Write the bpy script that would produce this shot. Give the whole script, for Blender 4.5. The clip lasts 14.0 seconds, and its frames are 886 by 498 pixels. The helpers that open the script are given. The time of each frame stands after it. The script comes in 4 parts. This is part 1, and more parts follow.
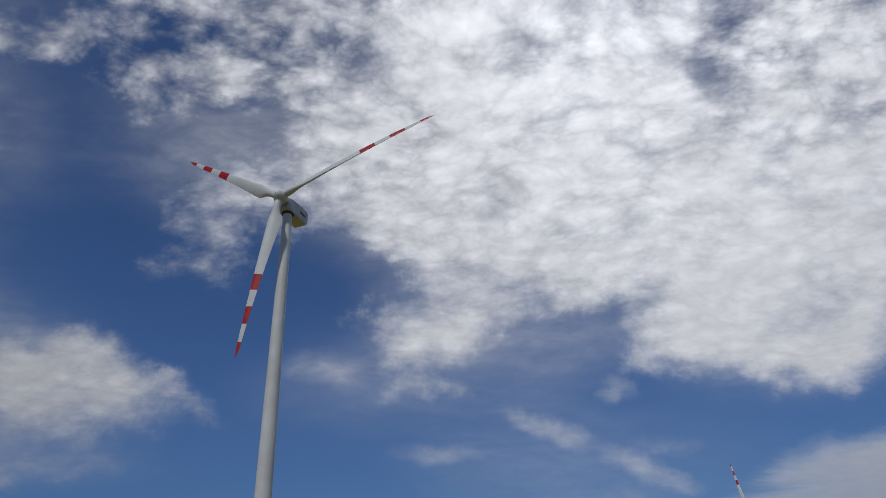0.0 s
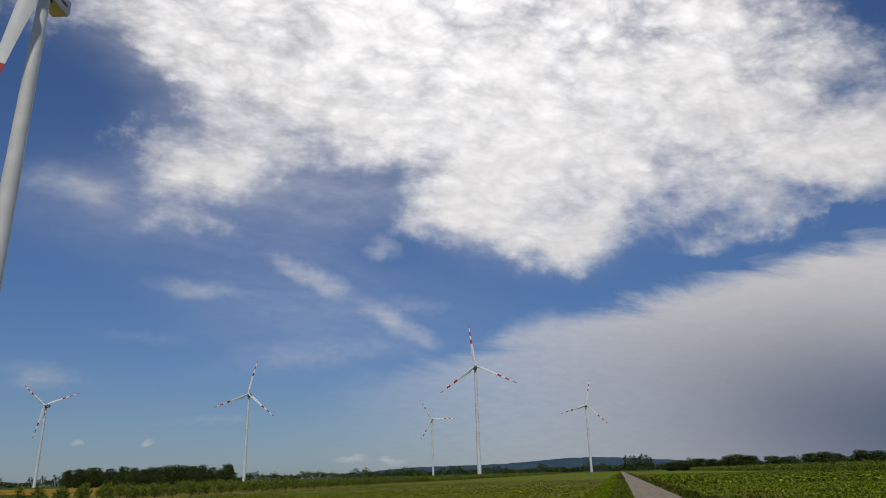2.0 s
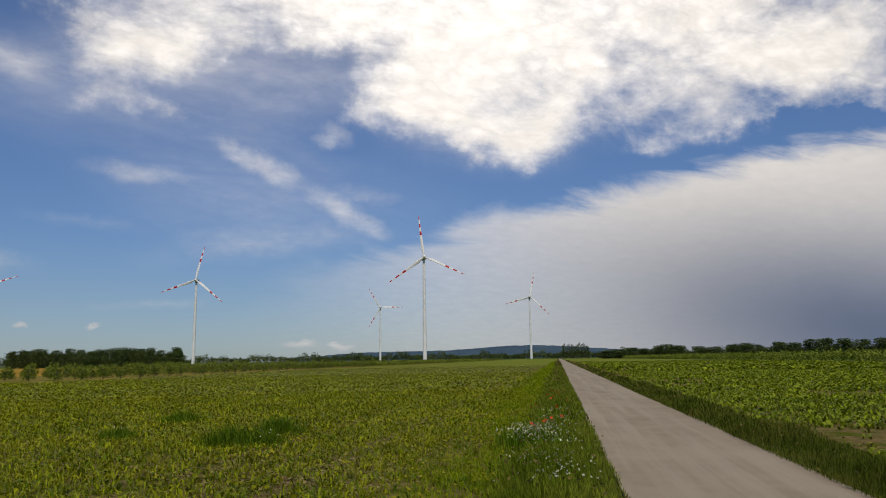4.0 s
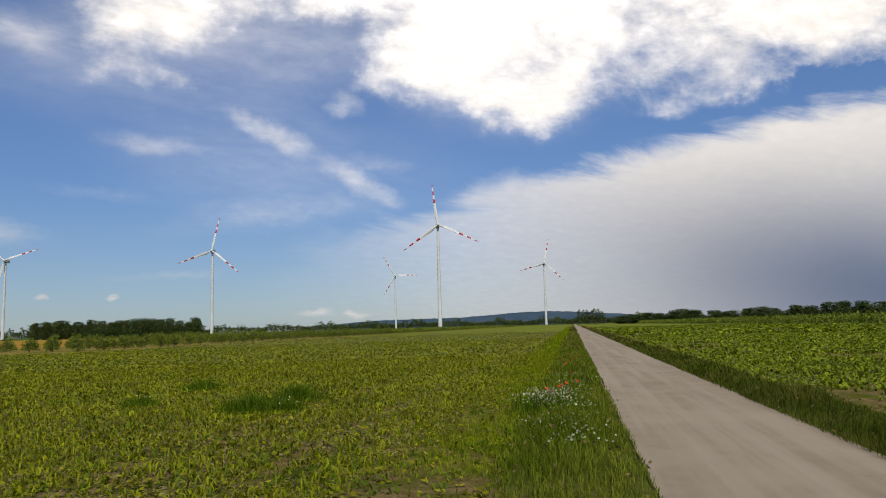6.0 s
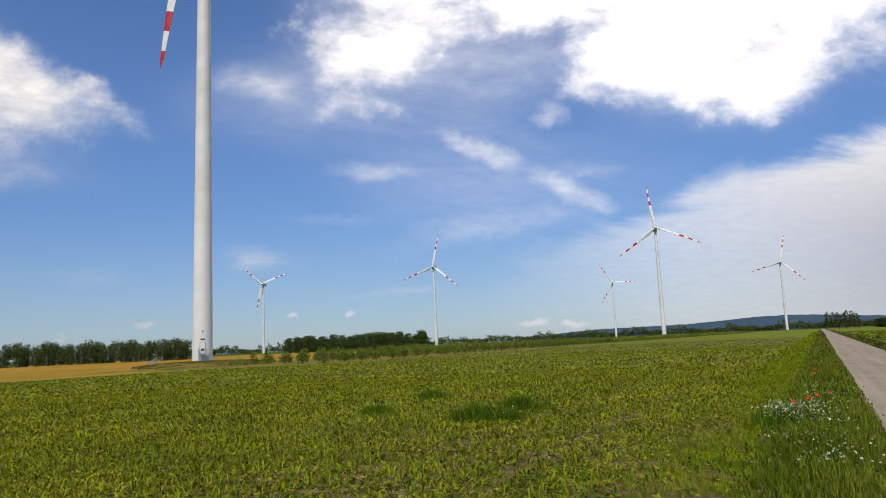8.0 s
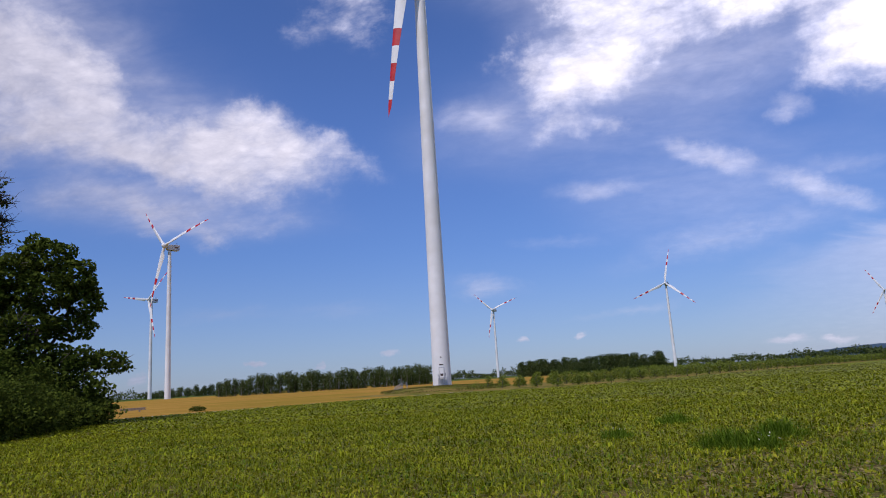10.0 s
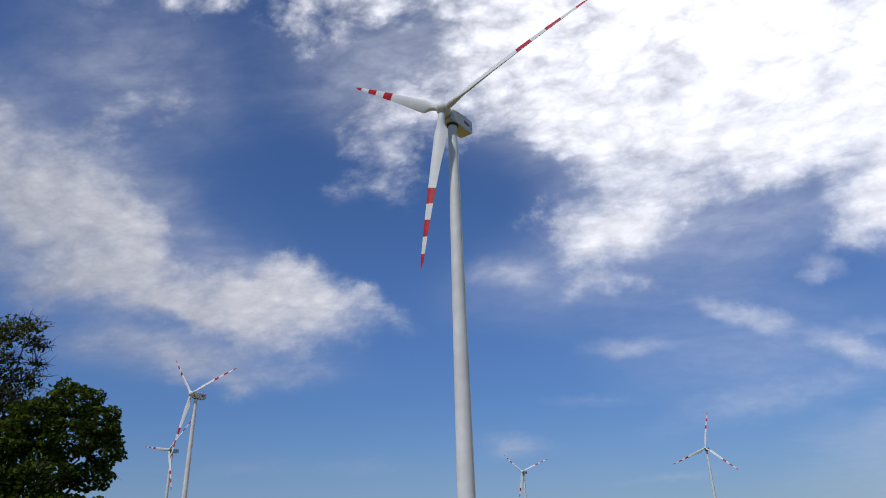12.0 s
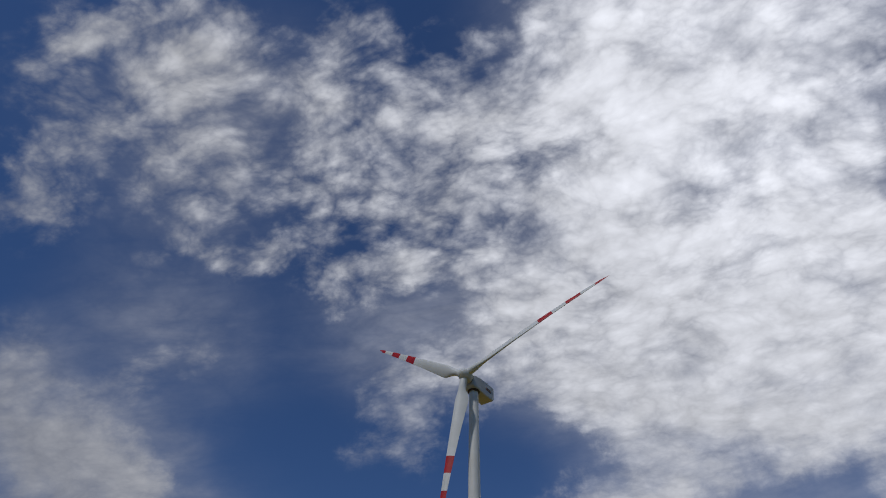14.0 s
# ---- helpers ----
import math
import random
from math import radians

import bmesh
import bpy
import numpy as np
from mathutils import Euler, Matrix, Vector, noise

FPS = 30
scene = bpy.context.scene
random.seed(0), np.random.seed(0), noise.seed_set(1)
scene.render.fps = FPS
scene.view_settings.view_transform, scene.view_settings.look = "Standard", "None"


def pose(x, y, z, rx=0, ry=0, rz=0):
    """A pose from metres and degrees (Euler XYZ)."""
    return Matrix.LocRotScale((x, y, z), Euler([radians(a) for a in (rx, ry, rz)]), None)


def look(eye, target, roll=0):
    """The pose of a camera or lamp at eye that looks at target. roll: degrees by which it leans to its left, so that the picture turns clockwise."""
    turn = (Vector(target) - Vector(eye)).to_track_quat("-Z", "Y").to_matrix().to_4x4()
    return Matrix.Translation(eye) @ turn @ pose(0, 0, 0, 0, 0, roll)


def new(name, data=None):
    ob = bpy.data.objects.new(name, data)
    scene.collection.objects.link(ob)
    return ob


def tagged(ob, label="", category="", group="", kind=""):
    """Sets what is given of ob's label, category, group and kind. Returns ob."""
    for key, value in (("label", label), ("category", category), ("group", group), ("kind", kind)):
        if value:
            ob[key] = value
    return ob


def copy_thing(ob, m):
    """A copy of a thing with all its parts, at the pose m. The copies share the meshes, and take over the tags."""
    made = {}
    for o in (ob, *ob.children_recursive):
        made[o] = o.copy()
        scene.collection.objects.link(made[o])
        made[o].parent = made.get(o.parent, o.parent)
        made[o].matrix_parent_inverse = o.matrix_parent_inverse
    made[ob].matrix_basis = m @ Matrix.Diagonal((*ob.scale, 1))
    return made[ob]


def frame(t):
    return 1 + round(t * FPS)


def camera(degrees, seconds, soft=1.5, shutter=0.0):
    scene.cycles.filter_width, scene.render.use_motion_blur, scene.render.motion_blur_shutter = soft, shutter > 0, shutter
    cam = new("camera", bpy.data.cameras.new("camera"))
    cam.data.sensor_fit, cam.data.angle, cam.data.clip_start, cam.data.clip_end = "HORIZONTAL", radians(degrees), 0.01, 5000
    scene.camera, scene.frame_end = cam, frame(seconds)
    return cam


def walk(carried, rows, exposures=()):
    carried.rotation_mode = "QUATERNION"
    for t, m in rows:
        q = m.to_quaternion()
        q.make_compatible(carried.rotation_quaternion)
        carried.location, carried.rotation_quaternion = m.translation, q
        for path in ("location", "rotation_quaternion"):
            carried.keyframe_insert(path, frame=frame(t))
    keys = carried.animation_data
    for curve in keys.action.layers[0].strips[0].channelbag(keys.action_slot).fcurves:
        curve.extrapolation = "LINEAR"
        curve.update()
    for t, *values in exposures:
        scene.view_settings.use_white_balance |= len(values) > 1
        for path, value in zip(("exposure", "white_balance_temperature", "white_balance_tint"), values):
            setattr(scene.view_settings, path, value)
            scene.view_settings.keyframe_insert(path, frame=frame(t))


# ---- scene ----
cam = camera(65.96, 14.0, soft=1.0)
EYE = (0.0, 0.0, 1.65)
# seconds, tilt, lean and turn in degrees: a standing person pans a phone
PATH = [
    (0.0, 31.34, 2.62, -0.08),
    (0.5, 28.07, 2.30, -8.69),
    (1.0, 24.22, 2.90, -13.25),
    (1.5, 21.17, 2.11, -17.16),
    (2.0, 18.33, 1.52, -20.55),
    (2.5, 15.54, 0.94, -23.52),
    (3.0, 13.19, 1.16, -25.18),
    (3.5, 11.16, 0.99, -25.20),
    (4.0, 9.18, 0.91, -24.95),
    (4.2, 8.49, 1.12, -25.12),
    (6.3, 6.41, 1.91, -23.01),
    (6.5, 6.84, 1.77, -21.79),
    (7.0, 7.86, 2.19, -17.01),
    (7.5, 7.98, 2.06, -11.84),
    (8.0, 7.95, 2.53, -5.61),
    (8.5, 8.10, 2.71, 1.38),
    (8.7, 8.12, 2.84, 4.03),
    (10.8, 15.86, 2.45, 15.15),
    (11.0, 17.52, 1.99, 15.21),
    (11.5, 20.33, 1.83, 15.38),
    (12.0, 23.75, 1.50, 15.55),
    (12.5, 27.39, 1.48, 15.33),
    (13.0, 32.47, 0.67, 15.51),
    (13.5, 38.27, -1.34, 14.76),
    (14.0, 45.73, -1.53, 15.61),
]
# the phone meters the sky: stops, kelvin, tint
EXPOSURES = [
    (0.0, -0.98, 6050, 10), (1.0, -0.86, 6150, 10), (1.5, -0.6, 6300, 10), (3.0, -0.6, 6800, 10), (4.0, -0.25, 7000, 10), (6.5, 0.02, 7000, 10), (8.5, 0.2, 6600, 12),
    (10.8, -0.17, 5850, 27), (11.5, -0.27, 5950, 18), (12.5, -0.36, 6050, 10), (13.0, -0.55, 6050, 10), (14.0, -1.1, 6000, 11),
]
walk(cam, [(t, pose(*EYE, 90 + tilt, lean, turn)) for t, tilt, lean, turn in PATH], EXPOSURES)

# ---- sky and sun ----
SUN_AZ, SUN_EL = 162.0, 50.0  # degrees; azimuth counts to the left of the y axis


def toward(az, el):
    a, e = radians(az), radians(el)
    return Vector((-math.sin(a) * math.cos(e), math.cos(a) * math.cos(e), math.sin(e)))


class Nodes:
    """Short-hand for building node trees."""

    def __init__(self, tree):
        self.tree = tree
        tree.nodes.clear()

    def add(self, kind, inputs=(), operation="", rotation_type="", vector_type="", gradient_type=""):
        n = self.tree.nodes.new(kind)
        if operation:
            n.operation = operation
        if rotation_type:
            n.rotation_type = rotation_type
        if vector_type:
            n.vector_type = vector_type
        if gradient_type:
            n.gradient_type = gradient_type
        for key, value in dict(inputs).items():
            if isinstance(value, bpy.types.NodeSocket):
                self.tree.links.new(value, n.inputs[key])
            else:
                n.inputs[key].default_value = value
        return n

    def math(self, op, a, b=0.0, c=0.0):
        return self.add("ShaderNodeMath", {0: a, 1: b, 2: c}, operation=op).outputs[0]

    def mix(self, fac, a, b, blend="MIX"):
        n = self.tree.nodes.new("ShaderNodeMix")
        n.data_type, n.blend_type = "RGBA", blend
        for key, value in ((0, fac), (6, a), (7, b)):
            if isinstance(value, bpy.types.NodeSocket):
                self.tree.links.new(value, n.inputs[key])
            else:
                n.inputs[key].default_value = value
        return n.outputs[2]

    def noise(self, vec, scale, detail=4.0, rough=0.55, distortion=0.0, out=0):
        n = self.add("ShaderNodeTexNoise", {"Scale": scale, "Detail": detail, "Roughness": rough, "Distortion": distortion})
        if vec is not None:
            self.tree.links.new(vec, n.inputs["Vector"])
        return n.outputs[out]

    def ramp(self, fac, lo, hi, a=0.0, b=1.0, smooth=True):
        n = self.add("ShaderNodeMapRange", {0: fac, 1: lo, 2: hi, 3: a, 4: b})
        n.interpolation_type = "SMOOTHSTEP" if smooth else "LINEAR"
        return n.outputs[0]


def rgb(r, g, b):
    return (r, g, b, 1.0)


# cloud masses: azimuth, elevation, half width, half height (degrees), turn, weight
SKY_CENTRE = 25.0
# the great bank
BANK = [
    (-47, 31, 16, 9, 0, 0.55),
    (-12.1, 40.6, 25.5, 20, 5, 1), (-22.1, 58.2, 24.8, 15.2, 13, 1), (0.1, 24.8, 8.3, 5.7, 8, 0.43), (-7.8, 37.6, 22.4, 14.5, 2, 1), (-33, 28.7, 20.7, 14.3, 5, 0.72),
    (-27.4, 20, 13.4, 6.1, 6, 0.58), (-0.5, 24.3, 8.4, 5.2, 2, 0.34), (-41.6, 39.6, 15.2, 9.4, 3, 0.9), (-30.4, 20.6, 14.4, 5.6, -10, 0.65), (-0.8, 25.5, 8.1, 5.2, -5, 0.2),
    (-31.9, 29.1, 29.3, 10.2, -12, 0.72), (-53.7, 22.6, 18.8, 7, -15, 0.65), (-46.7, 17.3, 6.4, 2.6, -12, 0.45), (-1.9, 19.4, 7.1, 2.3, 0, 0.42), (-55.5, 20.2, 11.2, 5.6, -17, 0.5),
    (4.3, 55.2, 17.4, 15.1, 10, 0.7), (11.2, 38.8, 8, 11.3, 7, 0.45),
]
# the broken clouds opposite
DRIFT = [
    (22, 43.5, 10, 6.5, 5, 0.5), (42, 42.5, 13, 5, 10, 0.3), (52, 54, 16, 9, 5, 0.3), (30, 60, 14, 9, 0, 0.3),
    (44.8, 23.4, 14.6, 7.3, 38, 0.67), (29.7, 19.2, 11.7, 4.3, 22, 0.58), (45.9, 22.6, 10.7, 9.2, 8, 0.66), (32, 20.1, 13.4, 4.8, 26, 0.52), (53.1, 28.6, 5.5, 6.6, -1, 0.52),
    (35.4, 14.4, 18.1, 3, 14, 0.38), (47.5, 48.5, 17.6, 8.2, 28, 0.47), (30.1, 51.6, 10.7, 8.9, 9, 0.57), (24.9, 42.2, 5.1, 4.2, 7, 0.47), (33.6, 43.1, 6.8, 3.6, 7, 0.38),
    (60.4, 41.1, 6.1, 7.9, 3, 0.47), (42.5, 32.7, 7.6, 3.8, 2, 0.38), (55.2, 55.5, 17.9, 8.9, 7, 0.47), (19.9, 34.3, 6.6, 4.2, 6, 0.45), (18.7, 30.4, 6.8, 4.5, 10, 0.38),
    (18.2, 51.7, 7.7, 10.9, 9, 0.47),
]
# blue gaps
GAPS = [
    (-32.3, 41.1, 2.4, 5.2, 12, -0.35), (-33.9, 33.3, 1.8, 3.6, 14, -0.3), (-14.9, 21.8, 6.4, 3.2, -7, -0.1), (7.9, 30, 5.1, 3.3, 2, -0.35), (33.6, 30.9, 11.6, 5.8, 3, -0.4),
    (30.5, 32.7, 8, 5.2, 0, -0.4), (11.3, 23.5, 5.3, 3.9, 6, -0.25), (-57.5, 16, 6.8, 1.5, -17, -0.35),
]
WISPS = [
    (-9.6, 16.1, 4.9, 1.3, 21, 0.38), (-17.2, 12.4, 4.9, 1.4, 22, 0.43), (-16.1, 18.4, 2.1, 1.2, 15, 0.19), (-15.3, 17.7, 1.6, 0.7, 0, 0.19), (-18.9, 14, 3.7, 0.9, 0, 0.11),
    (0.1, 14.8, 5, 1, 4, 0.1), (3.3, 10.6, 4.9, 0.9, 3, 0.09), (-10.5, 9.7, 13.3, 2, -11, 0.14), (9.2, 7.4, 4.1, 1.1, 5, 0.13), (-1.7, 4.5, 5.6, 0.6, -3, 0.16),
    (9.8, 7.3, 4.7, 1.5, 9, 0.16), (0.4, 14.7, 4.7, 1, 3, 0.1), (31.1, 6.2, 6.5, 0.9, 7, 0.11), (21.8, 6.1, 6, 1.3, 6, 0.09), (8.9, 21.1, 4.5, 1.6, 10, 0.11),
    (9.3, 21.7, 5.1, 1.9, 3, 0.14),
]
PUFFS = [
    (1.8, 2.8, 0.7, 0.4, -1, 1.4), (6.5, 2.9, 0.6, 0.4, 0, 1), (-13.4, 1.3, 2.3, 0.4, -2, 0.8), (-16.8, 1.2, 1.2, 0.4, -3, 0.8), (17.7, 2.2, 0.9, 0.4, 5, 1.3),
    (28.5, 2.3, 0.6, 0.3, 6, 1.1), (24, 1.8, 0.5, 0.3, 5, 0.9), (37.3, 1.3, 0.9, 0.5, 5, 1.2),
]
# thin veils
HAZE = [
    (48, 52, 20, 14, 0, 0.5), (22, 38, 12, 8, 0, 0.3),
    (42, 22, 20, 10, 25, 0.5), (36, 14, 18, 4, 12, 0.3), (44, 33, 14, 8, 20, 0.3),
    (-11, 22.5, 12, 6, 0, 0.45), (8, 20, 14, 6, 0, 0.3),
    (-15.3, 13.6, 23.2, 9.3, 6, 0.12), (-11.8, 14.1, 22.8, 7.3, 4, 0.15), (-5.1, 13.7, 17.4, 11.3, 26, 0.15), (19.3, 39.2, 13.1, 12.2, 2, 0.35), (44.2, 38.3, 16.1, 12.7, 4, 0.3),
    (-0.5, 22.5, 19, 7.2, 8, 0.15),
]
STRATUS = ((-22.0, 9.6), (-40.0, 13.9), (-59.0, 14.9))  # azimuth and elevation along the top of the low grey sheet


def plane_uv(az, el):
    """Conformal map of the sky round its centre; a degree is about 0.0175 there."""
    d = Matrix.Rotation(radians(-SKY_CENTRE), 3, "X") @ toward(az, el)
    return 2 * d.x / (1 + d.y), 2 * d.z / (1 + d.y)


def build_world():
    world = bpy.data.worlds.new("sky")
    scene.world = world
    world.use_nodes = True
    k = Nodes(world.node_tree)
    way = k.add("ShaderNodeTexCoord").outputs["Generated"]
    sky = k.add("ShaderNodeTexSky")
    sky.sky_type, sky.sun_disc, sky.sun_elevation, sky.sun_rotation = "NISHITA", False, radians(SUN_EL), radians(-SUN_AZ)
    sky.altitude, sky.air_density, sky.dust_density, sky.ozone_density = 150.0, 1.0, 0.3, 2.2
    base = k.add("ShaderNodeVectorMath", {0: sky.outputs[0], 3: 0.08}, operation="SCALE").outputs[0]

    base = k.mix(1.0, base, rgb(0.80, 1.04, 1.42), "MULTIPLY")
    base = k.add("ShaderNodeVectorMath", {0: base, 3: k.ramp(k.add("ShaderNodeSeparateXYZ", {0: way}).outputs[2], 0.0, 0.4, 0.72, 1.0)}, operation="SCALE").outputs[0]
    turned = k.add("ShaderNodeVectorRotate", {"Vector": way, "Axis": (1, 0, 0), "Angle": radians(-SKY_CENTRE)}, rotation_type="AXIS_ANGLE").outputs[0]
    sx = k.add("ShaderNodeSeparateXYZ", {0: turned})
    den = k.math("MAXIMUM", k.math("ADD", sx.outputs[1], 1.0), 0.05)
    u = k.math("DIVIDE", k.math("MULTIPLY", sx.outputs[0], 2.0), den)
    v = k.math("DIVIDE", k.math("MULTIPLY", sx.outputs[2], 2.0), den)
    uv = k.add("ShaderNodeCombineXYZ", {0: u, 1: v}).outputs[0]
    # cloud deck: a level sheet overhead
    d = k.add("ShaderNodeSeparateXYZ", {0: way})
    z = k.math("ADD", k.math("MAXIMUM", d.outputs[2], 0.0), 0.25)
    deck = k.add("ShaderNodeCombineXYZ", {0: k.math("DIVIDE", d.outputs[0], z), 1: k.math("DIVIDE", d.outputs[1], z)}).outputs[0]

    # ragged outlines: the map is bent by noise before the masses are laid out
    warp = k.add("ShaderNodeVectorMath", {0: k.noise(uv, 4.5, 7.0, 0.62, out=1), 1: (0.5, 0.5, 0.5)}, operation="SUBTRACT").outputs[0]
    slow = k.add("ShaderNodeVectorMath", {0: k.noise(uv, 2.1, 3.0, 0.6, out=1), 1: (0.5, 0.5, 0.5)}, operation="SUBTRACT").outputs[0]
    bent = k.add("ShaderNodeVectorMath", {0: slow, 1: (0.14, 0.11, 0.0), 2: uv}, operation="MULTIPLY_ADD").outputs[0]
    bent = k.add("ShaderNodeVectorMath", {0: warp, 1: (0.3, 0.22, 0.0), 2: bent}, operation="MULTIPLY_ADD").outputs[0]
    bent2 = k.add("ShaderNodeVectorMath", {0: warp, 1: (0.07, 0.035, 0.0), 2: uv}, operation="MULTIPLY_ADD").outputs[0]
    torn = k.add("ShaderNodeVectorMath", {0: k.noise(uv, 9.0, 6.0, 0.65, out=1), 1: (0.5, 0.5, 0.5)}, operation="SUBTRACT").outputs[0]
    torn = k.add("ShaderNodeVectorMath", {0: torn, 1: (0.1, 0.05, 0.0), 2: uv}, operation="MULTIPLY_ADD").outputs[0]

    def masses(rows, where, soft=0.55):
        total = None
        for az, el, wa, we, turn, weight in rows:
            cu, cv = plane_uv(az, el)
            s = radians(1) * (1 + (cu * cu + cv * cv) / 4)
            m = k.add("ShaderNodeMapping", {"Vector": where, "Location": (cu, cv, 0), "Rotation": (0, 0, radians(-turn)), "Scale": (wa * s, we * s, 1)}, vector_type="TEXTURE")
            ball = k.add("ShaderNodeTexGradient", {0: m.outputs[0]}, gradient_type="SPHERICAL").outputs[1]
            ball = k.ramp(ball, 0.0, soft)
            total = k.math("MULTIPLY", ball, weight) if total is None else k.math("MULTIPLY_ADD", ball, weight, total)
        return total

    big = k.math("MINIMUM", masses(BANK + DRIFT, bent, 1.0), 1.1)
    big = k.math("ADD", big, masses(GAPS, bent, 0.8))
    thin = masses(WISPS + PUFFS, torn, 1.0)

    broad = k.noise(deck, 1.3, 6.0, 0.6, 0.4)
    stir = k.add("ShaderNodeVectorMath", {0: k.noise(deck, 5.0, 2.0, 0.5, out=1), 1: (0.07, 0.07, 0.0), 2: deck}, operation="MULTIPLY_ADD").outputs[0]
    laid = k.add("ShaderNodeMapping", {"Vector": stir, "Rotation": (0, 0, 0.2), "Scale": (17.0, 22.0, 1.0)}).outputs[0]
    cell_tex = k.add("ShaderNodeTexVoronoi", {"Vector": laid, "Scale": 1.0})
    cell_tex.feature = "SMOOTH_F1"
    cell_tex.inputs["Smoothness"].default_value = 0.45
    lumps = k.math("SUBTRACT", 1.0, k.math("MULTIPLY", cell_tex.outputs["Distance"], 1.25))

    def billow(scale):
        """Rounded swellings parted by creases, 0 to about 1."""
        return k.math("MULTIPLY", k.math("ABSOLUTE", k.math("SUBTRACT", k.noise(laid, scale, 2.0, 0.5), 0.5)), 4.2)

    puffs = k.math("MULTIPLY_ADD", billow(0.9), 0.5, k.math("MULTIPLY_ADD", billow(2.0), 0.3, k.math("MULTIPLY", billow(4.3), 0.12)))
    high = k.ramp(d.outputs[2], 0.3, 0.7, 0.0, 1.0)
    cells = k.math("MULTIPLY_ADD", lumps, 0.5, k.math("MULTIPLY", puffs, 0.6))
    cells = k.math("MULTIPLY_ADD", k.math("SUBTRACT", cells, 0.5), k.math("MULTIPLY_ADD", high, 0.6, 0.4), 0.5)
    fine = k.noise(deck, 22.0, 5.0, 0.55, 0.0)
    streak = k.noise(k.add("ShaderNodeMapping", {"Vector": uv, "Rotation": (0, 0, 0.2), "Scale": (6.0, 22.0, 1.0)}).outputs[0], 1.0, 6.0, 0.6, 0.6)

    # opacity grows with the mass and with the lumps in it, so that edges thin out to nothing
    torn_edge = k.noise(k.add("ShaderNodeMapping", {"Vector": bent2, "Rotation": (0, 0, -0.3), "Scale": (7.0, 10.0, 1.0)}).outputs[0], 1.0, 7.0, 0.6, 0.2)
    ragged = k.math("MULTIPLY_ADD", k.math("SUBTRACT", torn_edge, 0.5), 2.2, k.math("MULTIPLY", k.math("SUBTRACT", broad, 0.5), 0.8))
    ragged = k.math("MULTIPLY_ADD", k.math("SUBTRACT", cells, 0.5), k.math("MULTIPLY_ADD", high, 0.6, 0.3), ragged)
    depth = k.math("MULTIPLY_ADD", k.math("MAXIMUM", big, 0.0), 1.05, ragged)
    cover = k.math("MULTIPLY", k.ramp(depth, -0.02, 1.2), k.ramp(big, 0.0, 0.35))
    fray = k.noise(k.add("ShaderNodeMapping", {"Vector": bent2, "Rotation": (0, 0, 0.35), "Scale": (17.0, 38.0, 1.0)}).outputs[0], 1.0, 6.0, 0.62, 0.5)
    d2 = k.math("MULTIPLY", thin, k.ramp(fray, 0.34, 0.72, 0.3, 1.7))
    (u0, v0), (u1, v1), (u2, v2) = [plane_uv(*q) for q in STRATUS]
    edge = k.add("ShaderNodeMapping", {"Vector": bent2, "Location": (u1, v1, 0), "Rotation": (0, 0, math.atan2(v2 - v0, u2 - u0))}, vector_type="TEXTURE").outputs[0]
    le = k.add("ShaderNodeSeparateXYZ", {0: edge})
    d3 = k.math("MULTIPLY_ADD", k.math("SUBTRACT", streak, 0.5), 0.09, k.math("MULTIPLY", le.outputs[1], -1.0))
    cover3 = k.math("MULTIPLY", k.ramp(d3, -0.01, 0.04, 0.0, 0.97), k.ramp(le.outputs[0], -0.7, 0.1))
    cover2 = k.math("MULTIPLY", k.math("SUBTRACT", 1.0, k.math("EXPONENT", k.math("MULTIPLY", d2, -1.2))), 0.66)
    clear = k.math("MULTIPLY", k.math("SUBTRACT", 1.0, cover), k.math("SUBTRACT", 1.0, cover2))
    veil = k.math("MULTIPLY", k.ramp(k.math("ADD", masses(BANK[1:7] + DRIFT[4:10] + HAZE, bent2, 1.0), thin), 0.0, 0.9, 0.0, 0.6), k.ramp(k.math("MULTIPLY_ADD", broad, 0.6, k.math("MULTIPLY", streak, 0.4)), 0.34, 0.66, 0.35, 1.0))
    clear = k.math("MULTIPLY", clear, k.math("SUBTRACT", 1.0, veil))
    alpha = k.math("SUBTRACT", 1.0, k.math("MULTIPLY", clear, k.math("SUBTRACT", 1.0, cover3)))

    # cloud brightness: thin parts lit through, thick cells grey beneath, the high middle of the bank brilliant
    core = k.add("ShaderNodeVectorMath", {0: way, 1: toward(-25, 53)}, operation="DOT_PRODUCT").outputs[1]
    glow = k.math("POWER", k.math("MAXIMUM", core, 0.0), 14.0)
    relief = k.math("MULTIPLY_ADD", k.math("SUBTRACT", cells, 0.43), 0.9, k.math("MULTIPLY", k.math("SUBTRACT", fine, 0.5), 0.2))
    relief = k.math("MULTIPLY", relief, k.math("MULTIPLY", k.ramp(core, 0.3, 0.9, 0.45, 1.0), k.math("SUBTRACT", 1.0, k.math("MULTIPLY", cover3, 0.8))))
    grey = k.math("ADD", k.ramp(core, 0.3, 0.93, 0.46, 1.08), k.math("MULTIPLY", relief, 0.95))
    level = k.math("MULTIPLY_ADD", glow, 0.68, grey)
    level = k.math("MULTIPLY", level, k.ramp(cover3, 0.0, 1.0, 1.0, 0.9))
    tone = k.mix(k.ramp(level, 0.3, 0.9), rgb(0.92, 0.95, 1.08), rgb(1.02, 1.0, 1.0))
    cloud = k.add("ShaderNodeVectorMath", {0: tone, 3: level}, operation="SCALE").outputs[0]
    # the rain-laden bank low over the trees is dark blue-grey
    gloom = masses([(-59, 0.8, 36, 11.5, 0, 1.0)], bent2, 1.0)
